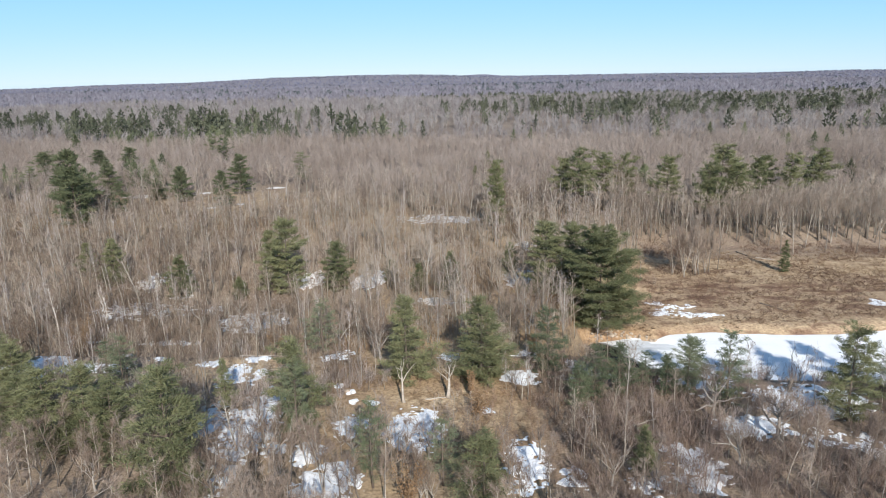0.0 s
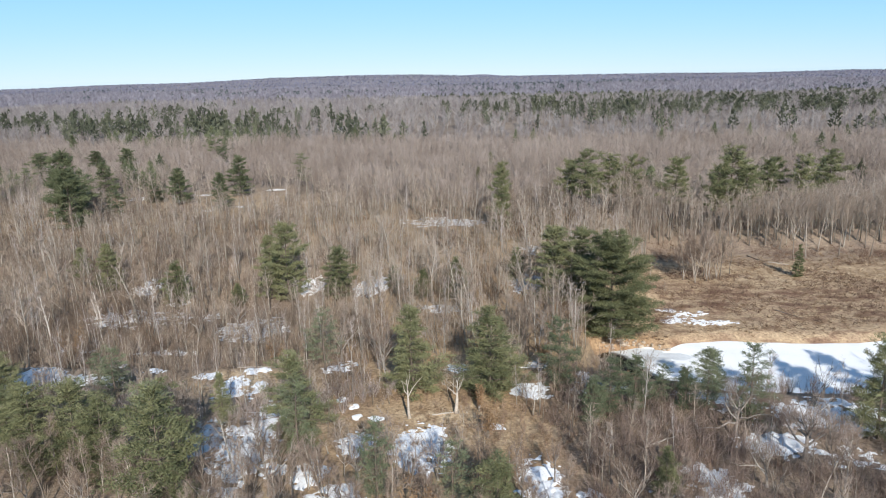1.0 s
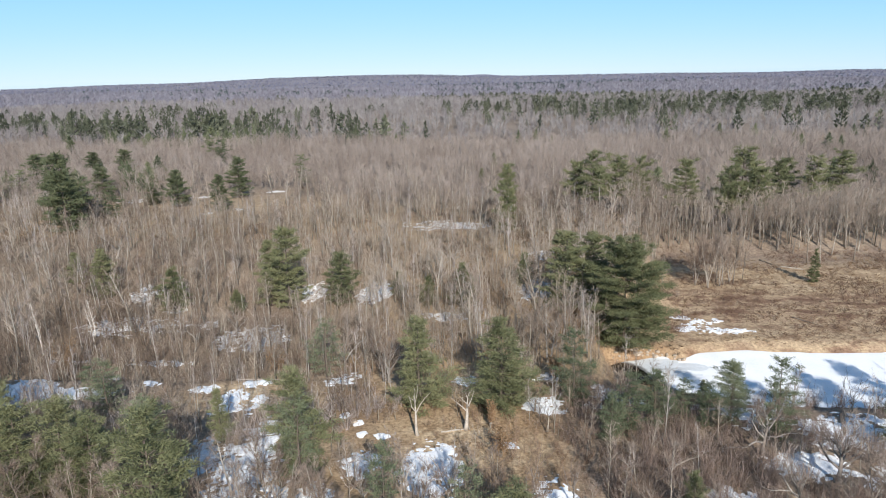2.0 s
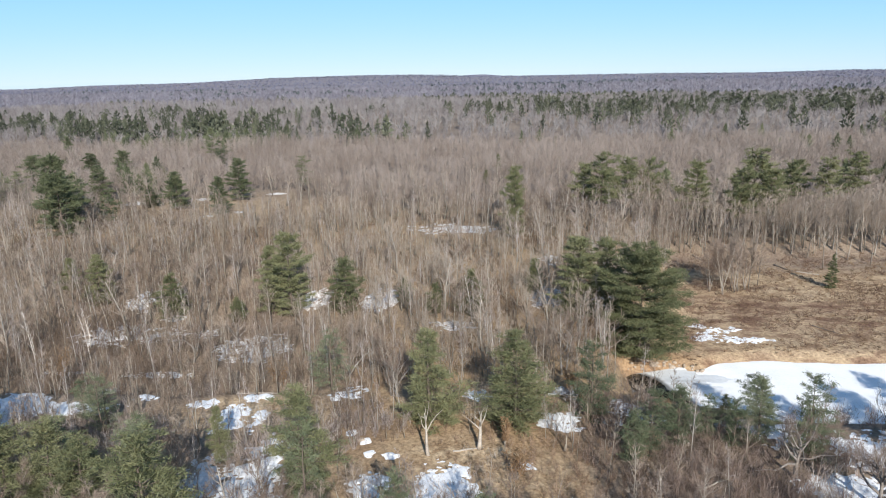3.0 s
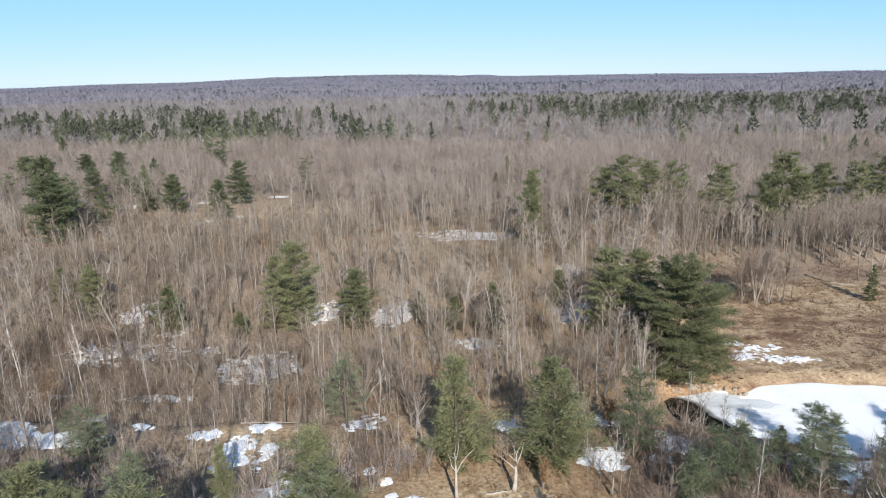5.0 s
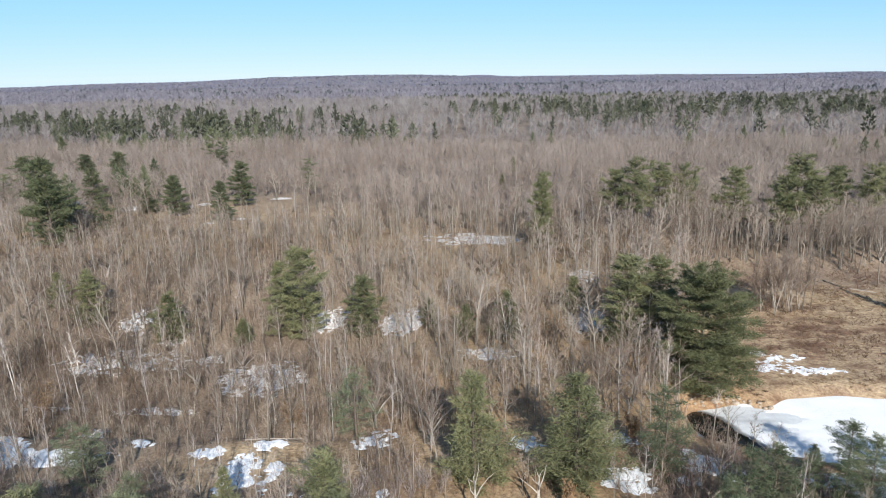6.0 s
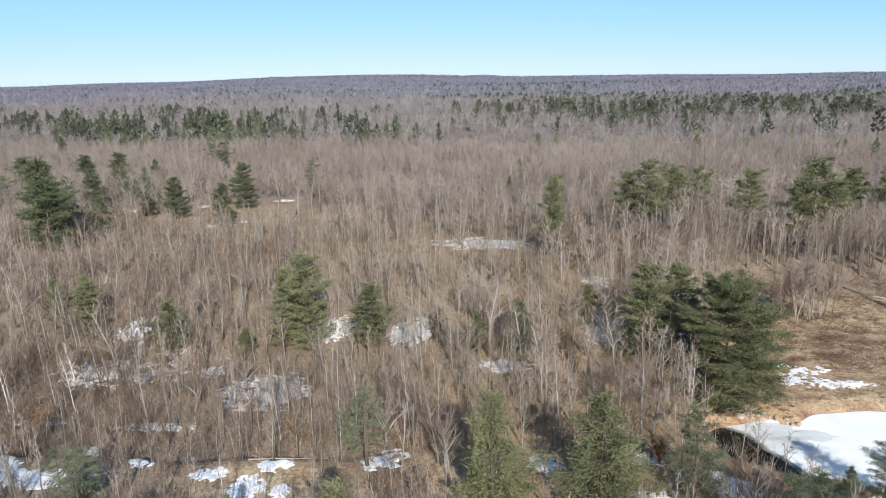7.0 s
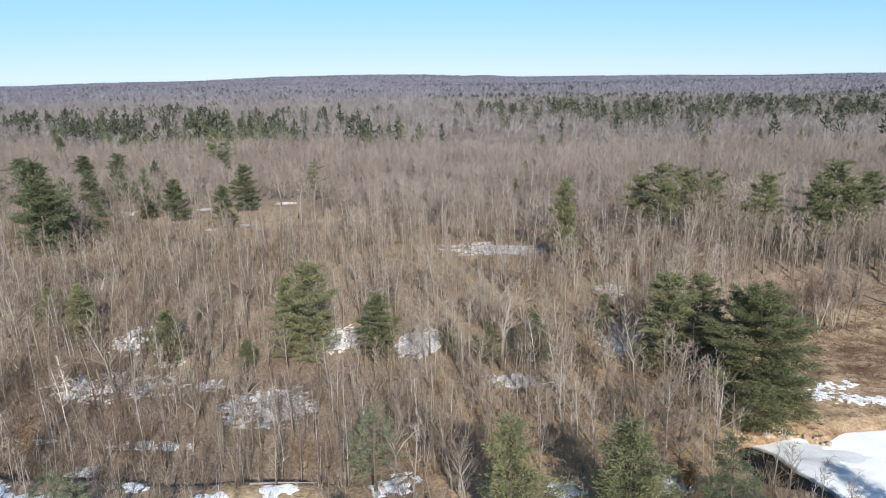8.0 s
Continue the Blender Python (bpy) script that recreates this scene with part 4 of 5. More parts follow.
# ---- the woods between ----
def free(x, y, margin=0.0):
    """Where a tree may grow: off the pond and the glade, clear of the trees that stand there."""
    ok = pond_depth(x, y) < -0.25
    ok &= ((x + 9) / 13) ** 2 + ((y - 92) / 7.5) ** 2 > 1
    ok &= ((x - 3) / 5) ** 2 + ((y - 84) / 5) ** 2 > 1
    ok &= ((x + 9) / 7) ** 2 + ((y - 61) / 8) ** 2 > 1
    ok &= ((x + 41) / 9) ** 2 + ((y - 105.3) / 5.2) ** 2 > 1
    ok &= ((x + 47) / 9) ** 2 + ((y - 67) / 3.5) ** 2 > 1
    for px, py, r in taken:
        ok &= (x - px) ** 2 + (y - py) ** 2 > (r + margin) ** 2
    return ok


def in_view(x, y):
    """The wedge of country ahead, with a margin."""
    a = np.degrees(np.arctan2(-(x + 4), y + 25)) - 3.9
    return np.abs(a) < 38


def woods(y0, y1, step, seed):
    """Jittered places ahead between two distances."""
    rng = np.random.default_rng(seed)
    x, y = np.meshgrid(np.arange(-y1 * 0.98, y1 * 0.9, step), np.arange(y0, y1, step))
    x, y = x.ravel() + rng.uniform(-0.5, 0.5, x.size) * step, y.ravel() + rng.uniform(-0.5, 0.5, x.size) * step
    k = in_view(x, y) & (y > y0) & (y < y1)
    return x[k], y[k], rng


def thinned(x, y, rng):
    """Bare trees stand close on dry land, loosely where snow lies, singly in the marsh."""
    d = np.where(y > 225, 0.86, 0.9) + np.where(y > 225, 0.4, 0.7) * fbm(x / 21, y / 21, 31, 3)
    d = d * (1 - smooth(0.6, 0.9, lowland(x, y)))
    for cx, cy, rx, ry in GLADES:
        d = np.where(((x - cx) / rx) ** 2 + ((y - cy) / ry) ** 2 + 0.6 * fbm(x / 12, y / 12, 38, 2) < 1, d * 0.12, d)
    d = d * (1 - 0.7 * smooth(5, 12, x) * smooth(116, 106, y))
    for sx, sy, rx, ry in snow_spots:
        d = np.where(((x - sx) / (rx * 1.1)) ** 2 + ((y - sy) / (ry * 1.1)) ** 2 < 1, d * (0.25 if sy < 115 else 1.0), d)
    return rng.random(len(x)) < d


# the nearest 280 or so, each a tree of its own
x, y, rng = woods(56, 132, 2.5, 41)
k = free(x, y, 0.4) & thinned(x, y, rng)
x, y = x[k], y[k]
order = np.argsort(y)
near_trees = order[:280]
for i in near_trees:
    form = ("slim", "maple", "slim", "clump", "birch", "maple", "vase", "old")[int(rng.integers(0, 8))]
    if form in ("old", "vase") and (x[i] > 0 and y[i] > 104 or x[i] > 30) or form == "birch" and (x[i] > 4 or y[i] < 88):
        form = "slim"
    hgt = rng.uniform(5.5, 10.5) * (0.75 if form == "old" else 1.0)
    bare(float(x[i]), float(y[i]), hgt, hgt * rng.uniform(0.4, 0.65) * (1.4 if form == "vase" else 1.0), form)

rest = order[280:]
mid = [np.stack([x[rest], y[rest]], 1)]
x, y, rng = woods(132, 232, 2.95, 42)
k = free(x, y, 0.4) & thinned(x, y, rng)
mid.append(np.stack([x[k], y[k]], 1))
mid = np.concatenate(mid)


def unit_bare(seed, form, light=False):
    trunks, _, _, crown = bare_geometry(seed, form, fine=False, light=light)
    v, f = joined([*trunks, crown])
    stem = np.zeros(len(v))
    stem[:sum(len(t[0]) for t in trunks)] = 1
    return v / np.array([5.0, 5.0, 11.0]), f, stem


def rows_at(xy, rng, lo, hi, ratio, sink=0.0):
    h = rng.uniform(lo, hi, len(xy)) * (1 + 0.35 * fbm(xy[:, 0] / 33, xy[:, 1] / 33, 39, 3))
    return np.column_stack([xy, height(xy[:, 0], xy[:, 1]) - sink, h * rng.uniform(ratio * 0.8, ratio * 1.25, len(xy)), h])


rng = np.random.default_rng(43)
pale = rng.random(len(mid)) < 0.16
stuff("poplar_woods", scattered([unit_bare(50 + k, ("birch", "slim")[k % 2], True) for k in range(4)], rows_at(mid[pale], rng, 7, 12, 0.36), 40),
      PALE_WOOD, "pale-stemmed poplars among the grey hardwoods", "woods")
mid = mid[~pale]
for light, side in ((False, mid[:, 1] < 165), (True, mid[:, 1] >= 165)):
    rows = rows_at(mid[side], rng, 5.5, 11.0, 0.50)
    rows[:, 3:] *= (1 - 0.2 * smooth(140, 118, rows[:, 1]))[:, None]
    kinds = [unit_bare(60 + k, ("vase", "maple", "slim", "maple", "silver")[k % 5], light) for k in range(10)]
    stuff("leafless_woods", scattered(kinds, rows, 44 + light), FOREST,
          "grey-brown leafless hardwoods beyond the marsh" if light else "dense grey-brown leafless hardwoods", "woods")


x, y, rng = woods(188, 236, 2.9, 96)
low = lowland(x, y)
k = (x > 36) & (low < 0.72) & (rng.random(len(x)) < 0.75)
stuff("bank_trees", scattered([unit_bare(220 + k, ("tall", "slim", "maple")[k % 3], True) for k in range(6)], rows_at(np.stack([x[k], y[k]], 1), rng, 11, 16, 0.44), 97),
      TALL_WOOD, "fringe of grey hardwoods on the bank behind the marsh", "woods")
x, y, rng = woods(120, 285, 7.5, 90)
k = free(x, y, 0.4) & (lowland(x, y) < 0.5) & (rng.random(len(x)) < 0.42 + 0.4 * smooth(-10, 60, x) * smooth(165, 200, y) + 0.5 * fbm(x / 25, y / 25, 92, 2))
stuff("tall_hardwoods", scattered([unit_bare(200 + k, ("tall", "maple", "tall")[k % 3], True) for k in range(6)], rows_at(np.stack([x[k], y[k]], 1), rng, 9.5, 14.5, 0.62), 93),
      TALL_WOOD, "tall grey-crowned hardwoods above the lower woods", "woods")


x, y = np.meshgrid(np.arange(-60, 60, 5.4), np.arange(-50, 57, 5.4))
rng = np.random.default_rng(57)
xy = np.column_stack([x.ravel(), y.ravel()]) + rng.uniform(-2.3, 2.3, (x.size, 2))
stuff("leafless_woods", scattered([unit_bare(240 + k, ("maple", "slim", "birch")[k % 3], True) for k in range(6)], rows_at(xy[rng.random(len(xy)) < 0.65], rng, 6, 11, 0.52), 58),
      FOREST, "grey leafless hardwoods under the flight line", "woods")
flight_xy = xy


def far_bare(seed, twigs, w):
    """A leafless tree seen far off: a stem and a fan of upright branches."""
    rng = np.random.default_rng(seed)
    t = rng.uniform(0.12, 0.72, twigs)
    at = np.column_stack([rng.normal(0, 0.03, twigs), rng.normal(0, 0.03, twigs), t])
    az = rng.uniform(0, 2 * np.pi, twigs)
    size = rng.uniform(0.04, 0.42, twigs)
    rise = np.minimum(rng.uniform(0.18, 0.46, twigs), (1.02 - t) * (1 - 0.9 * size ** 2))
    way = np.column_stack([np.cos(az) * size, np.sin(az) * size, rise])
    stem = spikes(np.zeros((1, 3)), np.array([[0.02, 0.01, 1.0]]), np.array([w * 1.3]), 3)
    return joined([stem, blades(at, way, np.full(twigs, w), rng)])


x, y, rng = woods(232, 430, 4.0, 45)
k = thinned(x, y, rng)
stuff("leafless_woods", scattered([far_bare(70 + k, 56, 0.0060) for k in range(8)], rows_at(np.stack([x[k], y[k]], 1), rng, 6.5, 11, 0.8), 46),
      MID_FOREST, "leafless hardwoods across the plain in haze-tinted mauve-grey", "woods")
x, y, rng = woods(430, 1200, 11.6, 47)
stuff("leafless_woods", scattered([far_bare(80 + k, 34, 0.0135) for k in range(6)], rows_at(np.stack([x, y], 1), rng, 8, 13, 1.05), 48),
      HAZED_FOREST, "grey-brown hardwoods far off, haze in their tint", "woods")
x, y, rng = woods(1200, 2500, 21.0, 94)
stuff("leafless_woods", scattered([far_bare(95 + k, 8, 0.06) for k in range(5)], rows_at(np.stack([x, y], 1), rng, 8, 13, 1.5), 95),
      HAZED_WOODS, "leafless woods in the distance, haze-tinted mauve-brown", "woods")
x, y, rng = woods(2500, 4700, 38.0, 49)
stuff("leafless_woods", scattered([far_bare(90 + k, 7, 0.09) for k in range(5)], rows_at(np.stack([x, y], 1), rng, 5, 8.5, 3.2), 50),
      HAZED_SKYLINE, "distant woods reaching the skyline, haze-tinted grey-mauve", "woods")


def far_pine(seed, tufts, w):
    """An evergreen seen far off: a ragged cone of sprays round its stem."""
    rng = np.random.default_rng(seed)
    lo, blunt = rng.uniform(0.06, 0.3), rng.uniform(1.1, 2.6)
    t = rng.uniform(0, 1, tufts)
    az = rng.uniform(0, 2 * np.pi, tufts)
    tier = 0.82 + 0.18 * np.sin(t * 26 + rng.uniform(0, 6))
    r = 0.5 * (1 - t ** blunt) ** 0.8 * (0.7 + 0.3 * np.minimum(1, t * 4)) * tier * rng.uniform(0.25, 1.0, tufts)
    at = np.column_stack([np.cos(az) * r * 0.55, np.sin(az) * r * 0.55, lo + (0.97 - lo) * t])
    way = np.column_stack([np.cos(az) * r * 0.5, np.sin(az) * r * 0.5, rng.uniform(0.0, 0.13, tufts)]) + rng.normal(0, 0.03, (tufts, 3))
    stem = spikes(np.zeros((1, 3)), np.array([[0.0, 0.0, 1.03]]), np.array([0.03]), 3)
    return joined([stem, blades(at, way, np.full(tufts, w) * rng.uniform(0.6, 1.3, tufts), rng)])


STANDS = [  # evergreen stands: centre, half sizes, share of trees
    (-255, 505, 80, 52, 1.0), (-385, 575, 66, 46, 0.75), (-205, 450, 46, 28, 0.85), (-118, 460, 56, 32, 0.5), (-170, 560, 90, 60, 0.12), (150, 780, 200, 150, 0.3), (330, 860, 300, 190, 0.36),
    (480, 1050, 330, 190, 0.2), (110, 640, 110, 50, 0.5), (230, 720, 140, 60, 0.5), (370, 790, 170, 70, 0.5), (95, 275, 50, 30, 0.08), (-160, 265, 50, 40, 0.3), (20, 620, 60, 40, 0.2), (-1100, 2200, 260, 160, 0.7), (60, 1150, 200, 90, 0.3),
]


def evergreens(y0, y1, step, seed, stray):
    x, y, rng = woods(y0, y1, step, seed)
    p = stray * smooth(-0.1, 0.5, fbm(x / 150, y / 150, 33, 3))
    for cx, cy, rx, ry, share in STANDS:
        d = ((x - cx) / rx) ** 2 + ((y - cy) / ry) ** 2 + 0.9 * fbm(x / 55, y / 55, 34, 4)
        p = np.maximum(p, share * smooth(1.1, 0.7, d) * (0.3 + 1.3 * smooth(-0.15, 0.35, fbm(x / 24, y / 24, 35, 2))))
    p = np.where(y > 1300, (0.5 - 0.3 * smooth(2000, 2800, y)) * smooth(0.05, 0.4, fbm(x / 420, y / 210, 36, 4)), p)
    p = p * (1 - smooth(0.2, 0.5, lowland(x, y)))
    k = rng.random(len(x)) < p
    k &= free(x, y, 1.0) if y0 < 250 else True
    return np.stack([x[k], y[k]], 1), rng


xy, rng = evergreens(150, 450, 6.0, 51, 0.03)
stuff("evergreen_woods", scattered([far_pine(110 + k, 320, 0.022) for k in range(6)], rows_at(xy, rng, 6, 12, 0.8), 52),
      FAR_NEEDLES, "scattered dark evergreens among bare hardwoods", "woods")
xy, rng = evergreens(450, 1300, 9.5, 53, 0.12)
rows = rows_at(xy, rng, 10, 21, 0.72)
rows[:, 4] *= 1 - 0.38 * smooth(600, 800, xy[:, 1])
rows[:, 3] *= 1 + 0.15 * smooth(600, 800, xy[:, 1])
stuff("evergreen_woods", scattered([far_pine(120 + k, 90, 0.048) for k in range(6)], rows, 54),
      BELT_NEEDLES, "dark belts of evergreens across the woods", "woods")
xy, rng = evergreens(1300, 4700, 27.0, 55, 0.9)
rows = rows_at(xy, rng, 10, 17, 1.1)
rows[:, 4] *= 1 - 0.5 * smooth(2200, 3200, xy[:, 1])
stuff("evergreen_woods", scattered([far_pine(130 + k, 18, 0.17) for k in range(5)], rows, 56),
      HAZED_NEEDLES, "far dark evergreen bands below the skyline, haze-tinted blue", "woods")


# ---- logs, stones and leafy bushes ----
def fallen_log(x0, y0, x1, y1, radius, look_of):
    """A down trunk lying on the ground, with broken limb stubs."""
    rng = np.random.default_rng(int(abs(x0 * 31 + y0 * 7)))
    t = np.linspace(0, 1, 7)
    px = x0 + (x1 - x0) * t + rng.normal(0, 0.08, 7)
    py = y0 + (y1 - y0) * t + rng.normal(0, 0.08, 7)
    pts = np.column_stack([px, py, height(px, py) + radius * 0.75])
    base = pts[0].copy()
    pts = pts - base
    r = radius * (1 - 0.55 * t)
    n = 6
    f = rng.integers(1, 6, n)
    d = rng.normal(0, 0.5, (n, 3)) + np.array([0, 0, 0.5])
    d = d * rng.uniform(0.6, 1.6, n)[:, None]
    mat = {"pale": DEAD_WOOD, "dark": BARK, "snowy": BARK}[look_of]
    words = {"pale": "fallen bleached trunk lying on dry grass", "dark": "fallen dark log with broken stubs", "snowy": "fallen log capped with a strip of snow"}[look_of]
    log = tagged(new("fallen_log", mesh_from("fallen_log", *pipe(pts, r, 8), mat)), words, "log", "fallen logs")
    log.location = base
    for k in range(n):
        part("branch_stub", pipe([pts[f[k]], pts[f[k]] + d[k] * 0.5, pts[f[k]] + d[k]], [radius * 0.32, radius * 0.2, radius * 0.06], 5), mat, log)
    if look_of == "snowy":
        up = np.array([0, 0, radius * 0.8])
        part("snow_cap", pipe(pts + up, r * 0.7, 6), SNOW, log, "strip of old snow")


def boulder(x, y, size):
    bm = bmesh.new()
    bmesh.ops.create_icosphere(bm, subdivisions=2, radius=1)
    for v in bm.verts:
        k = 1 + 0.35 * noise.noise(v.co * 1.3 + Vector((x, y, 0)))
        v.co = Vector((v.co.x * size * 0.6 * k, v.co.y * size * 0.5 * k, v.co.z * size * 0.36 * k))
    me = bpy.data.meshes.new("boulder")
    bm.to_mesh(me)
    bm.free()
    me.materials.append(ROCK)
    ob = tagged(new("boulder", me), "grey weathered stone on the bank", "stone", "stones")
    ob.location, ob.rotation_euler = (x, y, float(height(x, y)) + size * 0.12), (0, 0, x * 3.1)


def leafy_bush(x, y, high, wide):
    """A young oak that has kept its dead leaves."""
    rng = np.random.default_rng(int(abs(x * 17 + y * 5)))
    bush = tagged(new("leafy_bush"), "young oak still holding its dry tan leaves", "bush", "leafy bushes")
    bush.matrix_basis = standing(x, y, 1, 1, 0)
    n = 9
    az = rng.uniform(0, 2 * np.pi, n)
    out = rng.uniform(0.1, 0.5, n) * wide
    way = np.column_stack([np.cos(az) * out, np.sin(az) * out, rng.uniform(0.55, 1.0, n) * high])
    part("stems", spikes(np.tile([0, 0, -0.1], (n, 1)), way, np.full(n, 0.05)), BARK, bush)
    m = 900
    s = rng.integers(0, n, m)
    f = rng.uniform(0.3, 1.05, m)[:, None]
    at = way[s] * f + rng.normal(0, 0.06 * wide, (m, 3))
    leaf = rng.normal(0, 1, (m, 3))
    leaf *= (0.24 / np.linalg.norm(leaf, axis=1))[:, None]
    tagged(part("leaves", blades(at, leaf, np.full(m, 0.09), rng), DRY_LEAVES, bush, "dry curled tan leaves"), kind="stuff")


fallen_log(2.4, 111.1, 6.6, 110.7, 0.22, "snowy")
fallen_log(-10.2, 95.2, -6.4, 96.3, 0.13, "pale")
fallen_log(68.3, 194.7, 70.8, 188.3, 0.2, "dark")
fallen_log(71.4, 188.6, 75.9, 185.9, 0.15, "pale")
fallen_log(-93.0, 134.7, -75.2, 116.7, 0.12, "pale")
fallen_log(-101.9, 149.6, -93.2, 143.3, 0.12, "pale")
fallen_log(49.7, 202.9, 53.9, 194.2, 0.16, "dark")
fallen_log(58.2, 150.2, 62.1, 145.1, 0.14, "dark")
fallen_log(16.1, 114.8, 21.6, 127.0, 0.15, "dark")
fallen_log(-43.7, 110.2, -36.1, 111.7, 0.14, "dark")
fallen_log(17.4, 86.9, 22.0, 89.6, 0.14, "pale")
fallen_log(83.4, 210.7, 86.1, 205.8, 0.15, "dark")
boulder(23.4, 132.1, 0.68)
boulder(25.3, 132.9, 0.59)
boulder(27.2, 133.3, 0.79)
boulder(28.8, 132.8, 0.49)
boulder(29.9, 131.6, 0.59)
boulder(31.5, 131.2, 0.79)
boulder(30.6, 131.0, 0.59)
boulder(21.1, 130.9, 0.57)
boulder(26.3, 132.9, 0.49)
boulder(24.2, 132.0, 0.49)
boulder(28.0, 133.0, 0.49)
boulder(23.1, 131.9, 1.27)
boulder(26.6, 132.6, 1.11)
for k in range(22):
    along = k / 21
    boulder(18.6 + 12.6 * along, 130.4 + 2.5 * math.sin(along * 3.0) + 0.5 * math.sin(k * 2.7), 0.30 + 0.34 * abs(math.sin(k * 1.9)))
boulder(10.2, 176.2, 1.50)
boulder(-22.3, 97.5, 0.77)
boulder(6.5, 109.3, 0.76)
leafy_bush(-9.8, 68.5, 6.7, 3.8)
leafy_bush(-2.5, 89.2, 4.7, 4.3)
leafy_bush(-76.1, 117.1, 7.7, 5.1)
leafy_bush(-39.6, 118.4, 4.7, 3.9)
leafy_bush(-3.7, 96.8, 4.0, 2.2)
leafy_bush(6.3, 111.2, 4.3, 3.1)


# ---- brush and grass ----
def shrub(seed, stems):
    rng = np.random.default_rng(seed)
    az = rng.uniform(0, 2 * np.pi, stems)
    out = rng.uniform(0.05, 0.5, stems)
    way = np.column_stack([np.cos(az) * out, np.sin(az) * out, rng.uniform(0.5, 1.0, stems)])
    at = np.column_stack([np.cos(az) * 0.06, np.sin(az) * 0.06, np.full(stems, -0.03)])
    pieces = [blades(at, way, np.full(stems, 0.009), rng)]
    for f in (0.3, 0.5, 0.65, 0.8):
        pieces.append(blades(at + way * f, way * 0.3 + rng.normal(0, 0.16, (stems, 3)), np.full(stems, 0.0075), rng))
    return joined(pieces)


def off_snow(xy, rng, share):
    """Little brush grows up through the nearer drifts."""
    for sx, sy, rx, ry in snow_spots:
        if sy < 108 and (sx > 28 or sx < 8):
            xy = xy[(((xy[:, 0] - sx) / rx) ** 2 + ((xy[:, 1] - sy) / ry) ** 2 > 1) | (rng.random(len(xy)) < share)]
    return xy


x, y, rng = woods(55, 215, 3.1, 61)
k = (pond_depth(x, y) < -0.2) & (((x + 11) / 8) ** 2 + ((y - 91) / 4.5) ** 2 > 1) & (((x + 41) / 9) ** 2 + ((y - 105.3) / 5.2) ** 2 > 1) & (rng.random(len(x)) < 0.4 + 0.6 * fbm(x / 12, y / 12, 62, 3))
xy = off_snow(np.stack([x[k], y[k]], 1), rng, 0.2)
stuff("undergrowth", scattered([shrub(140 + k, 11) for k in range(6)], rows_at(xy, rng, 0.6, 1.7, 1.0) * np.where(lowland(xy[:, 0], xy[:, 1]) > 0.5, 0.45, 1.0)[:, None] ** np.array([0, 0, 0, 1, 1]), 63),
      BRUSH, "tangled red-brown undergrowth and saplings", "brush")

rng = np.random.default_rng(103)
xy = np.repeat(flight_xy, 2, 0) + rng.uniform(-3, 3, (2 * len(flight_xy), 2))
stuff("undergrowth", scattered([shrub(270 + k, 8) for k in range(5)], rows_at(xy, rng, 0.6, 2.4, 0.9), 104),
      BRUSH, "brown brush under the flight line", "brush")

x, y, rng = woods(55, 230, 2.3, 66)
k = free(x, y) & (rng.random(len(x)) < (0.30 + 0.5 * fbm(x / 19, y / 19, 67, 3) + 0.55 * smooth(5, 12, x) * smooth(116, 106, y)) * (1 - 0.93 * smooth(0.2, 0.7, lowland(x, y))))
xy = np.stack([x[k], y[k]], 1)
xy = off_snow(xy, rng, 0.22)
thick = (xy[:, 0] > 6) & (xy[:, 1] < 114)
corner = (xy[:, 0] > 24) & (xy[:, 1] < 101)
under_pines = (xy[:, 0] > 5) & (xy[:, 1] < 101)
xy = np.concatenate([xy, xy[under_pines] + rng.uniform(-1.1, 1.1, (under_pines.sum(), 2)), xy[corner] + rng.uniform(-1.2, 1.2, (corner.sum(), 2)), xy[thick] + rng.uniform(-1, 1, (thick.sum(), 2)), xy[thick] + rng.uniform(-1, 1, (thick.sum(), 2)), xy[thick] + rng.uniform(-1.4, 1.4, (thick.sum(), 2))])
dark = (xy[:, 0] > 5) & (xy[:, 1] < 116)
stuff("brush_thicket", scattered([shrub(170 + k, 9) for k in range(8)], rows_at(xy[dark], rng, 1.6, 4.6, 0.75), 69),
      THICKET, "dense dark leafless brush by the pond", "brush")
xy = xy[~dark]
stuff("saplings", scattered([shrub(160 + k, 9) for k in range(8)], rows_at(xy, rng, 1.2, 3.6, 0.62), 68),
      FOREST, "thickets of grey leafless saplings", "saplings")

x, y, rng = woods(58, 142, 1.9, 87)
k = (x < -14) & free(x, y) & (rng.random(len(x)) < 0.55 + 0.8 * fbm(x / 14, y / 14, 88, 3))
stuff("brush_thicket", scattered([shrub(230 + k, 10) for k in range(8)], rows_at(off_snow(np.stack([x[k], y[k]], 1), rng, 0.3), rng, 0.9, 3.6, 0.8), 89),
      FOREST, "grey leafless brush between the snow patches", "brush")

# pale multi-stemmed shrubs beside the clearing and between the lower pines
rng = np.random.default_rng(101)
pale = []
for cx, cy, rx, ry, n in ((-21.5, 99.5, 5.5, 4.5, 34), (-35.5, 93.0, 4.0, 4.0, 18), (-66, 96, 9, 7, 34), (-30.5, 98.0, 4.0, 3.5, 14), (-48.0, 92.0, 6.0, 4.0, 18), (-52.0, 98.0, 7.0, 4.0, 30), (-60.0, 88.0, 8.0, 5.0, 20), (38.0, 90.0, 9.0, 5.0, 20)):
    pale.append(np.array([cx, cy]) + rng.normal(0, 0.55, (n, 2)) * np.array([rx, ry]))
stuff("pale_brush", scattered([shrub(260 + k, 13) for k in range(6)], rows_at(np.concatenate(pale), rng, 1.8, 4.6, 0.85), 102),
      PALE_WOOD, "pale grey many-stemmed shrubs", "brush")

x, y, rng = woods(112, 190, 2.1, 98)
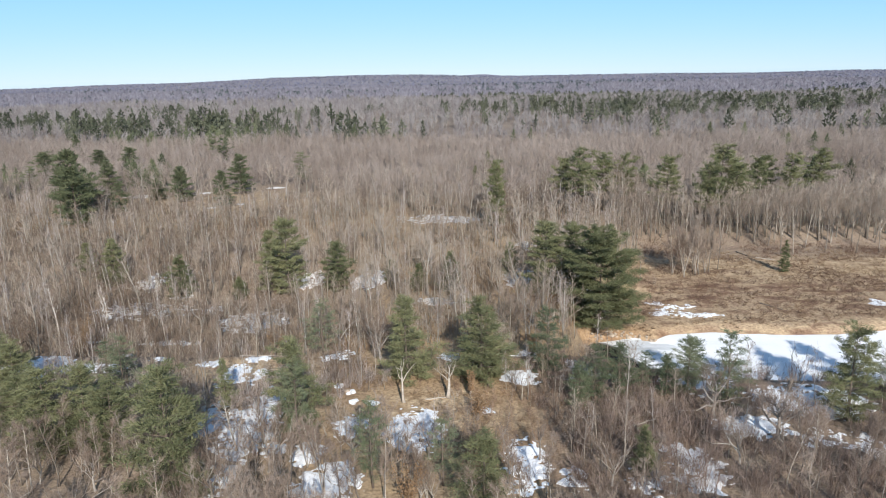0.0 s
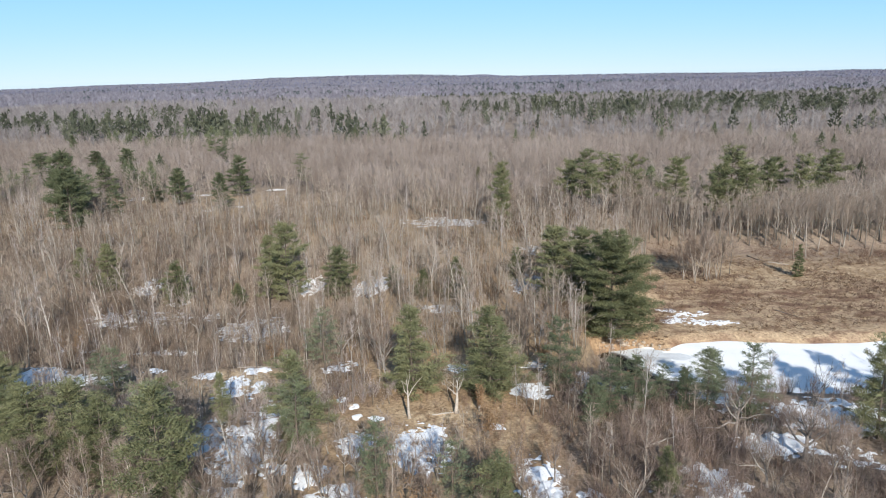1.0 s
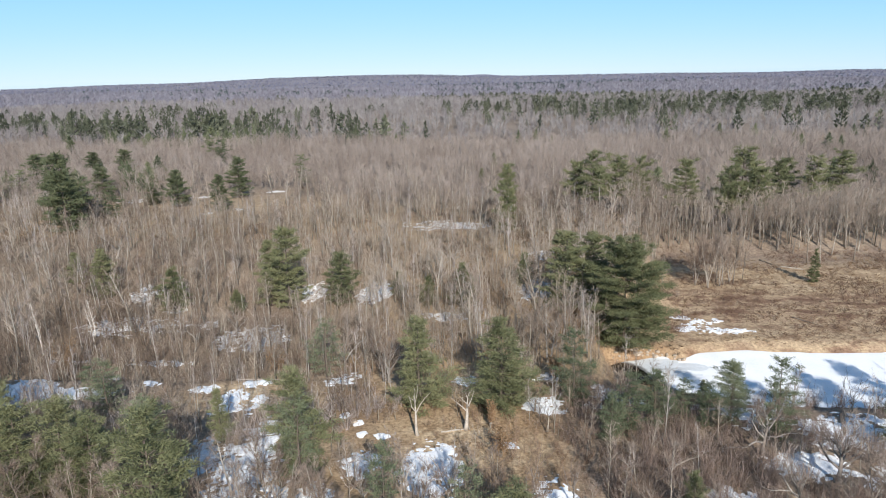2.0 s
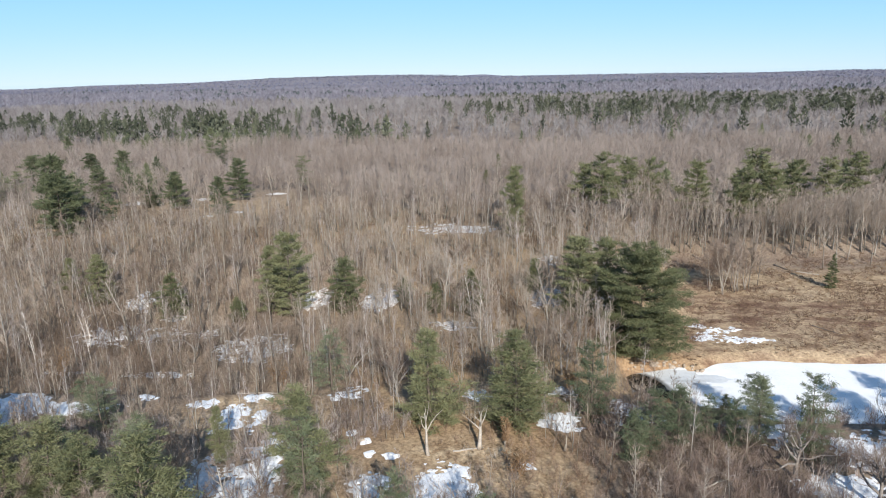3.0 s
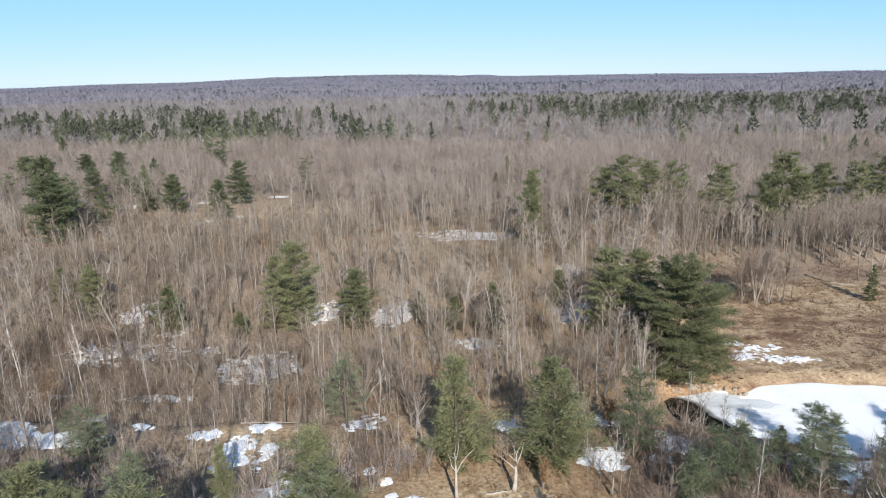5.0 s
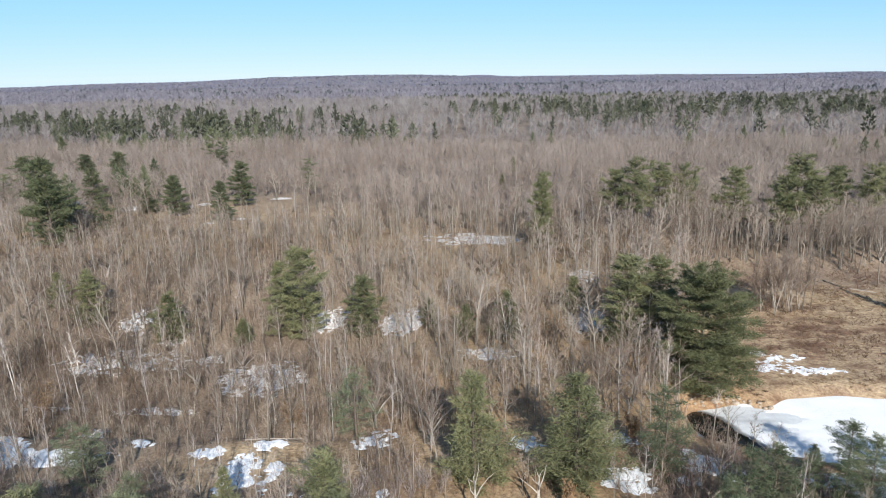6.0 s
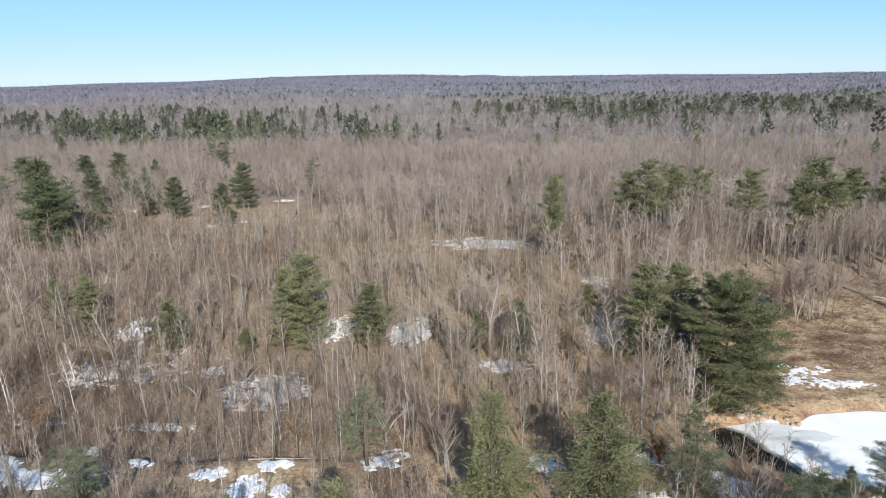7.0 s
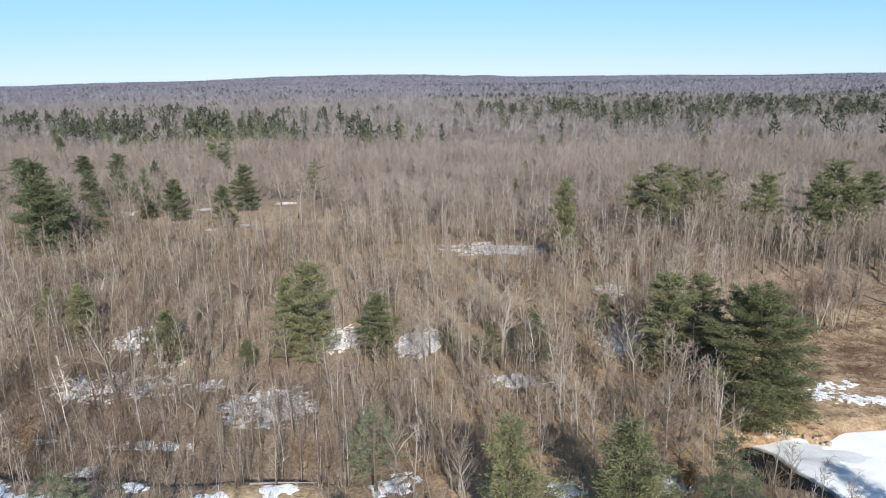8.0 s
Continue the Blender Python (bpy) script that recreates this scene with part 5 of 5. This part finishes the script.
k = (x < 24) & free(x, y) & (rng.random(len(x)) < (0.62 + 0.6 * fbm(x / 16, y / 16, 99, 3)) * (1 - smooth(0.3, 0.7, lowland(x, y))))
stuff("saplings", scattered([shrub(250 + k, 8) for k in range(8)], rows_at(np.stack([x[k], y[k]], 1), rng, 2.2, 5.2, 0.62), 100),
      FOREST, "close-grown grey saplings under the hardwoods", "saplings")

x, y, rng = woods(120, 218, 1.2, 81)
band = smooth(0.0, 0.25, fbm(x / 13, y / 6, 82, 4) - 0.16 + 0.5 * smooth(144, 150, y) * smooth(172, 163, y) + 0.25 * smooth(190, 200, y))
k = (lowland(x, y) > 0.6) & (pond_depth(x, y) < -0.4) & (rng.random(len(x)) < band * 0.8)
xy = np.stack([x[k], y[k]], 1)
stuff("heath", scattered([shrub(180 + k, 9) for k in range(6)], rows_at(xy, rng, 0.6, 1.6, 1.7), 83),
      HEATH, "low red-brown heath clumps in the marsh", "brush")


x, y, rng = woods(74, 110, 1.3, 84)
k = (x > -14) & (x < 24) & (pond_depth(x, y) < -0.2) & (rng.random(len(x)) < 0.38 + 0.4 * smooth(-5, -1, x) * smooth(14, 8, x) + 0.75 * fbm(x / 5, y / 5, 85, 3))
stuff("dry_brush", scattered([shrub(190 + k, 12) for k in range(6)], rows_at(off_snow(np.stack([x[k], y[k]], 1), rng, 0.15), rng, 0.8, 2.3, 0.9), 86),
      BRUSH, "low brown brambles and weeds round the clearing", "brush")


def tussock(seed, n):
    """A clump of dead sedge blades that arch outwards."""
    rng = np.random.default_rng(seed)
    az = rng.uniform(0, 2 * np.pi, n)
    out = rng.uniform(0.2, 0.9, n)
    way = np.column_stack([np.cos(az) * out, np.sin(az) * out, rng.uniform(0.35, 1.0, n)])
    at = np.column_stack([np.cos(az) * 0.2, np.sin(az) * 0.2, np.full(n, -0.05)])
    return blades(at, way, np.full(n, 0.075), rng)


x, y, rng = woods(60, 215, 0.95, 64)
k = (pond_depth(x, y) < -0.1) & (rng.random(len(x)) < np.maximum((0.5 + 0.8 * fbm(x / 7, y / 7, 77, 3)) * smooth(0.3, 0.8, lowland(x, y)), 0.6 * (((x + 3) / 18) ** 2 + ((y - 91) / 9) ** 2 < 1)))
xy = np.stack([x[k], y[k]], 1)
stuff("marsh_grass", scattered([tussock(150 + k, 15) for k in range(6)], rows_at(xy, rng, 0.2, 0.62, 1.35), 65),
      STRAW, "matted tawny marsh grass and sedge", "grass")
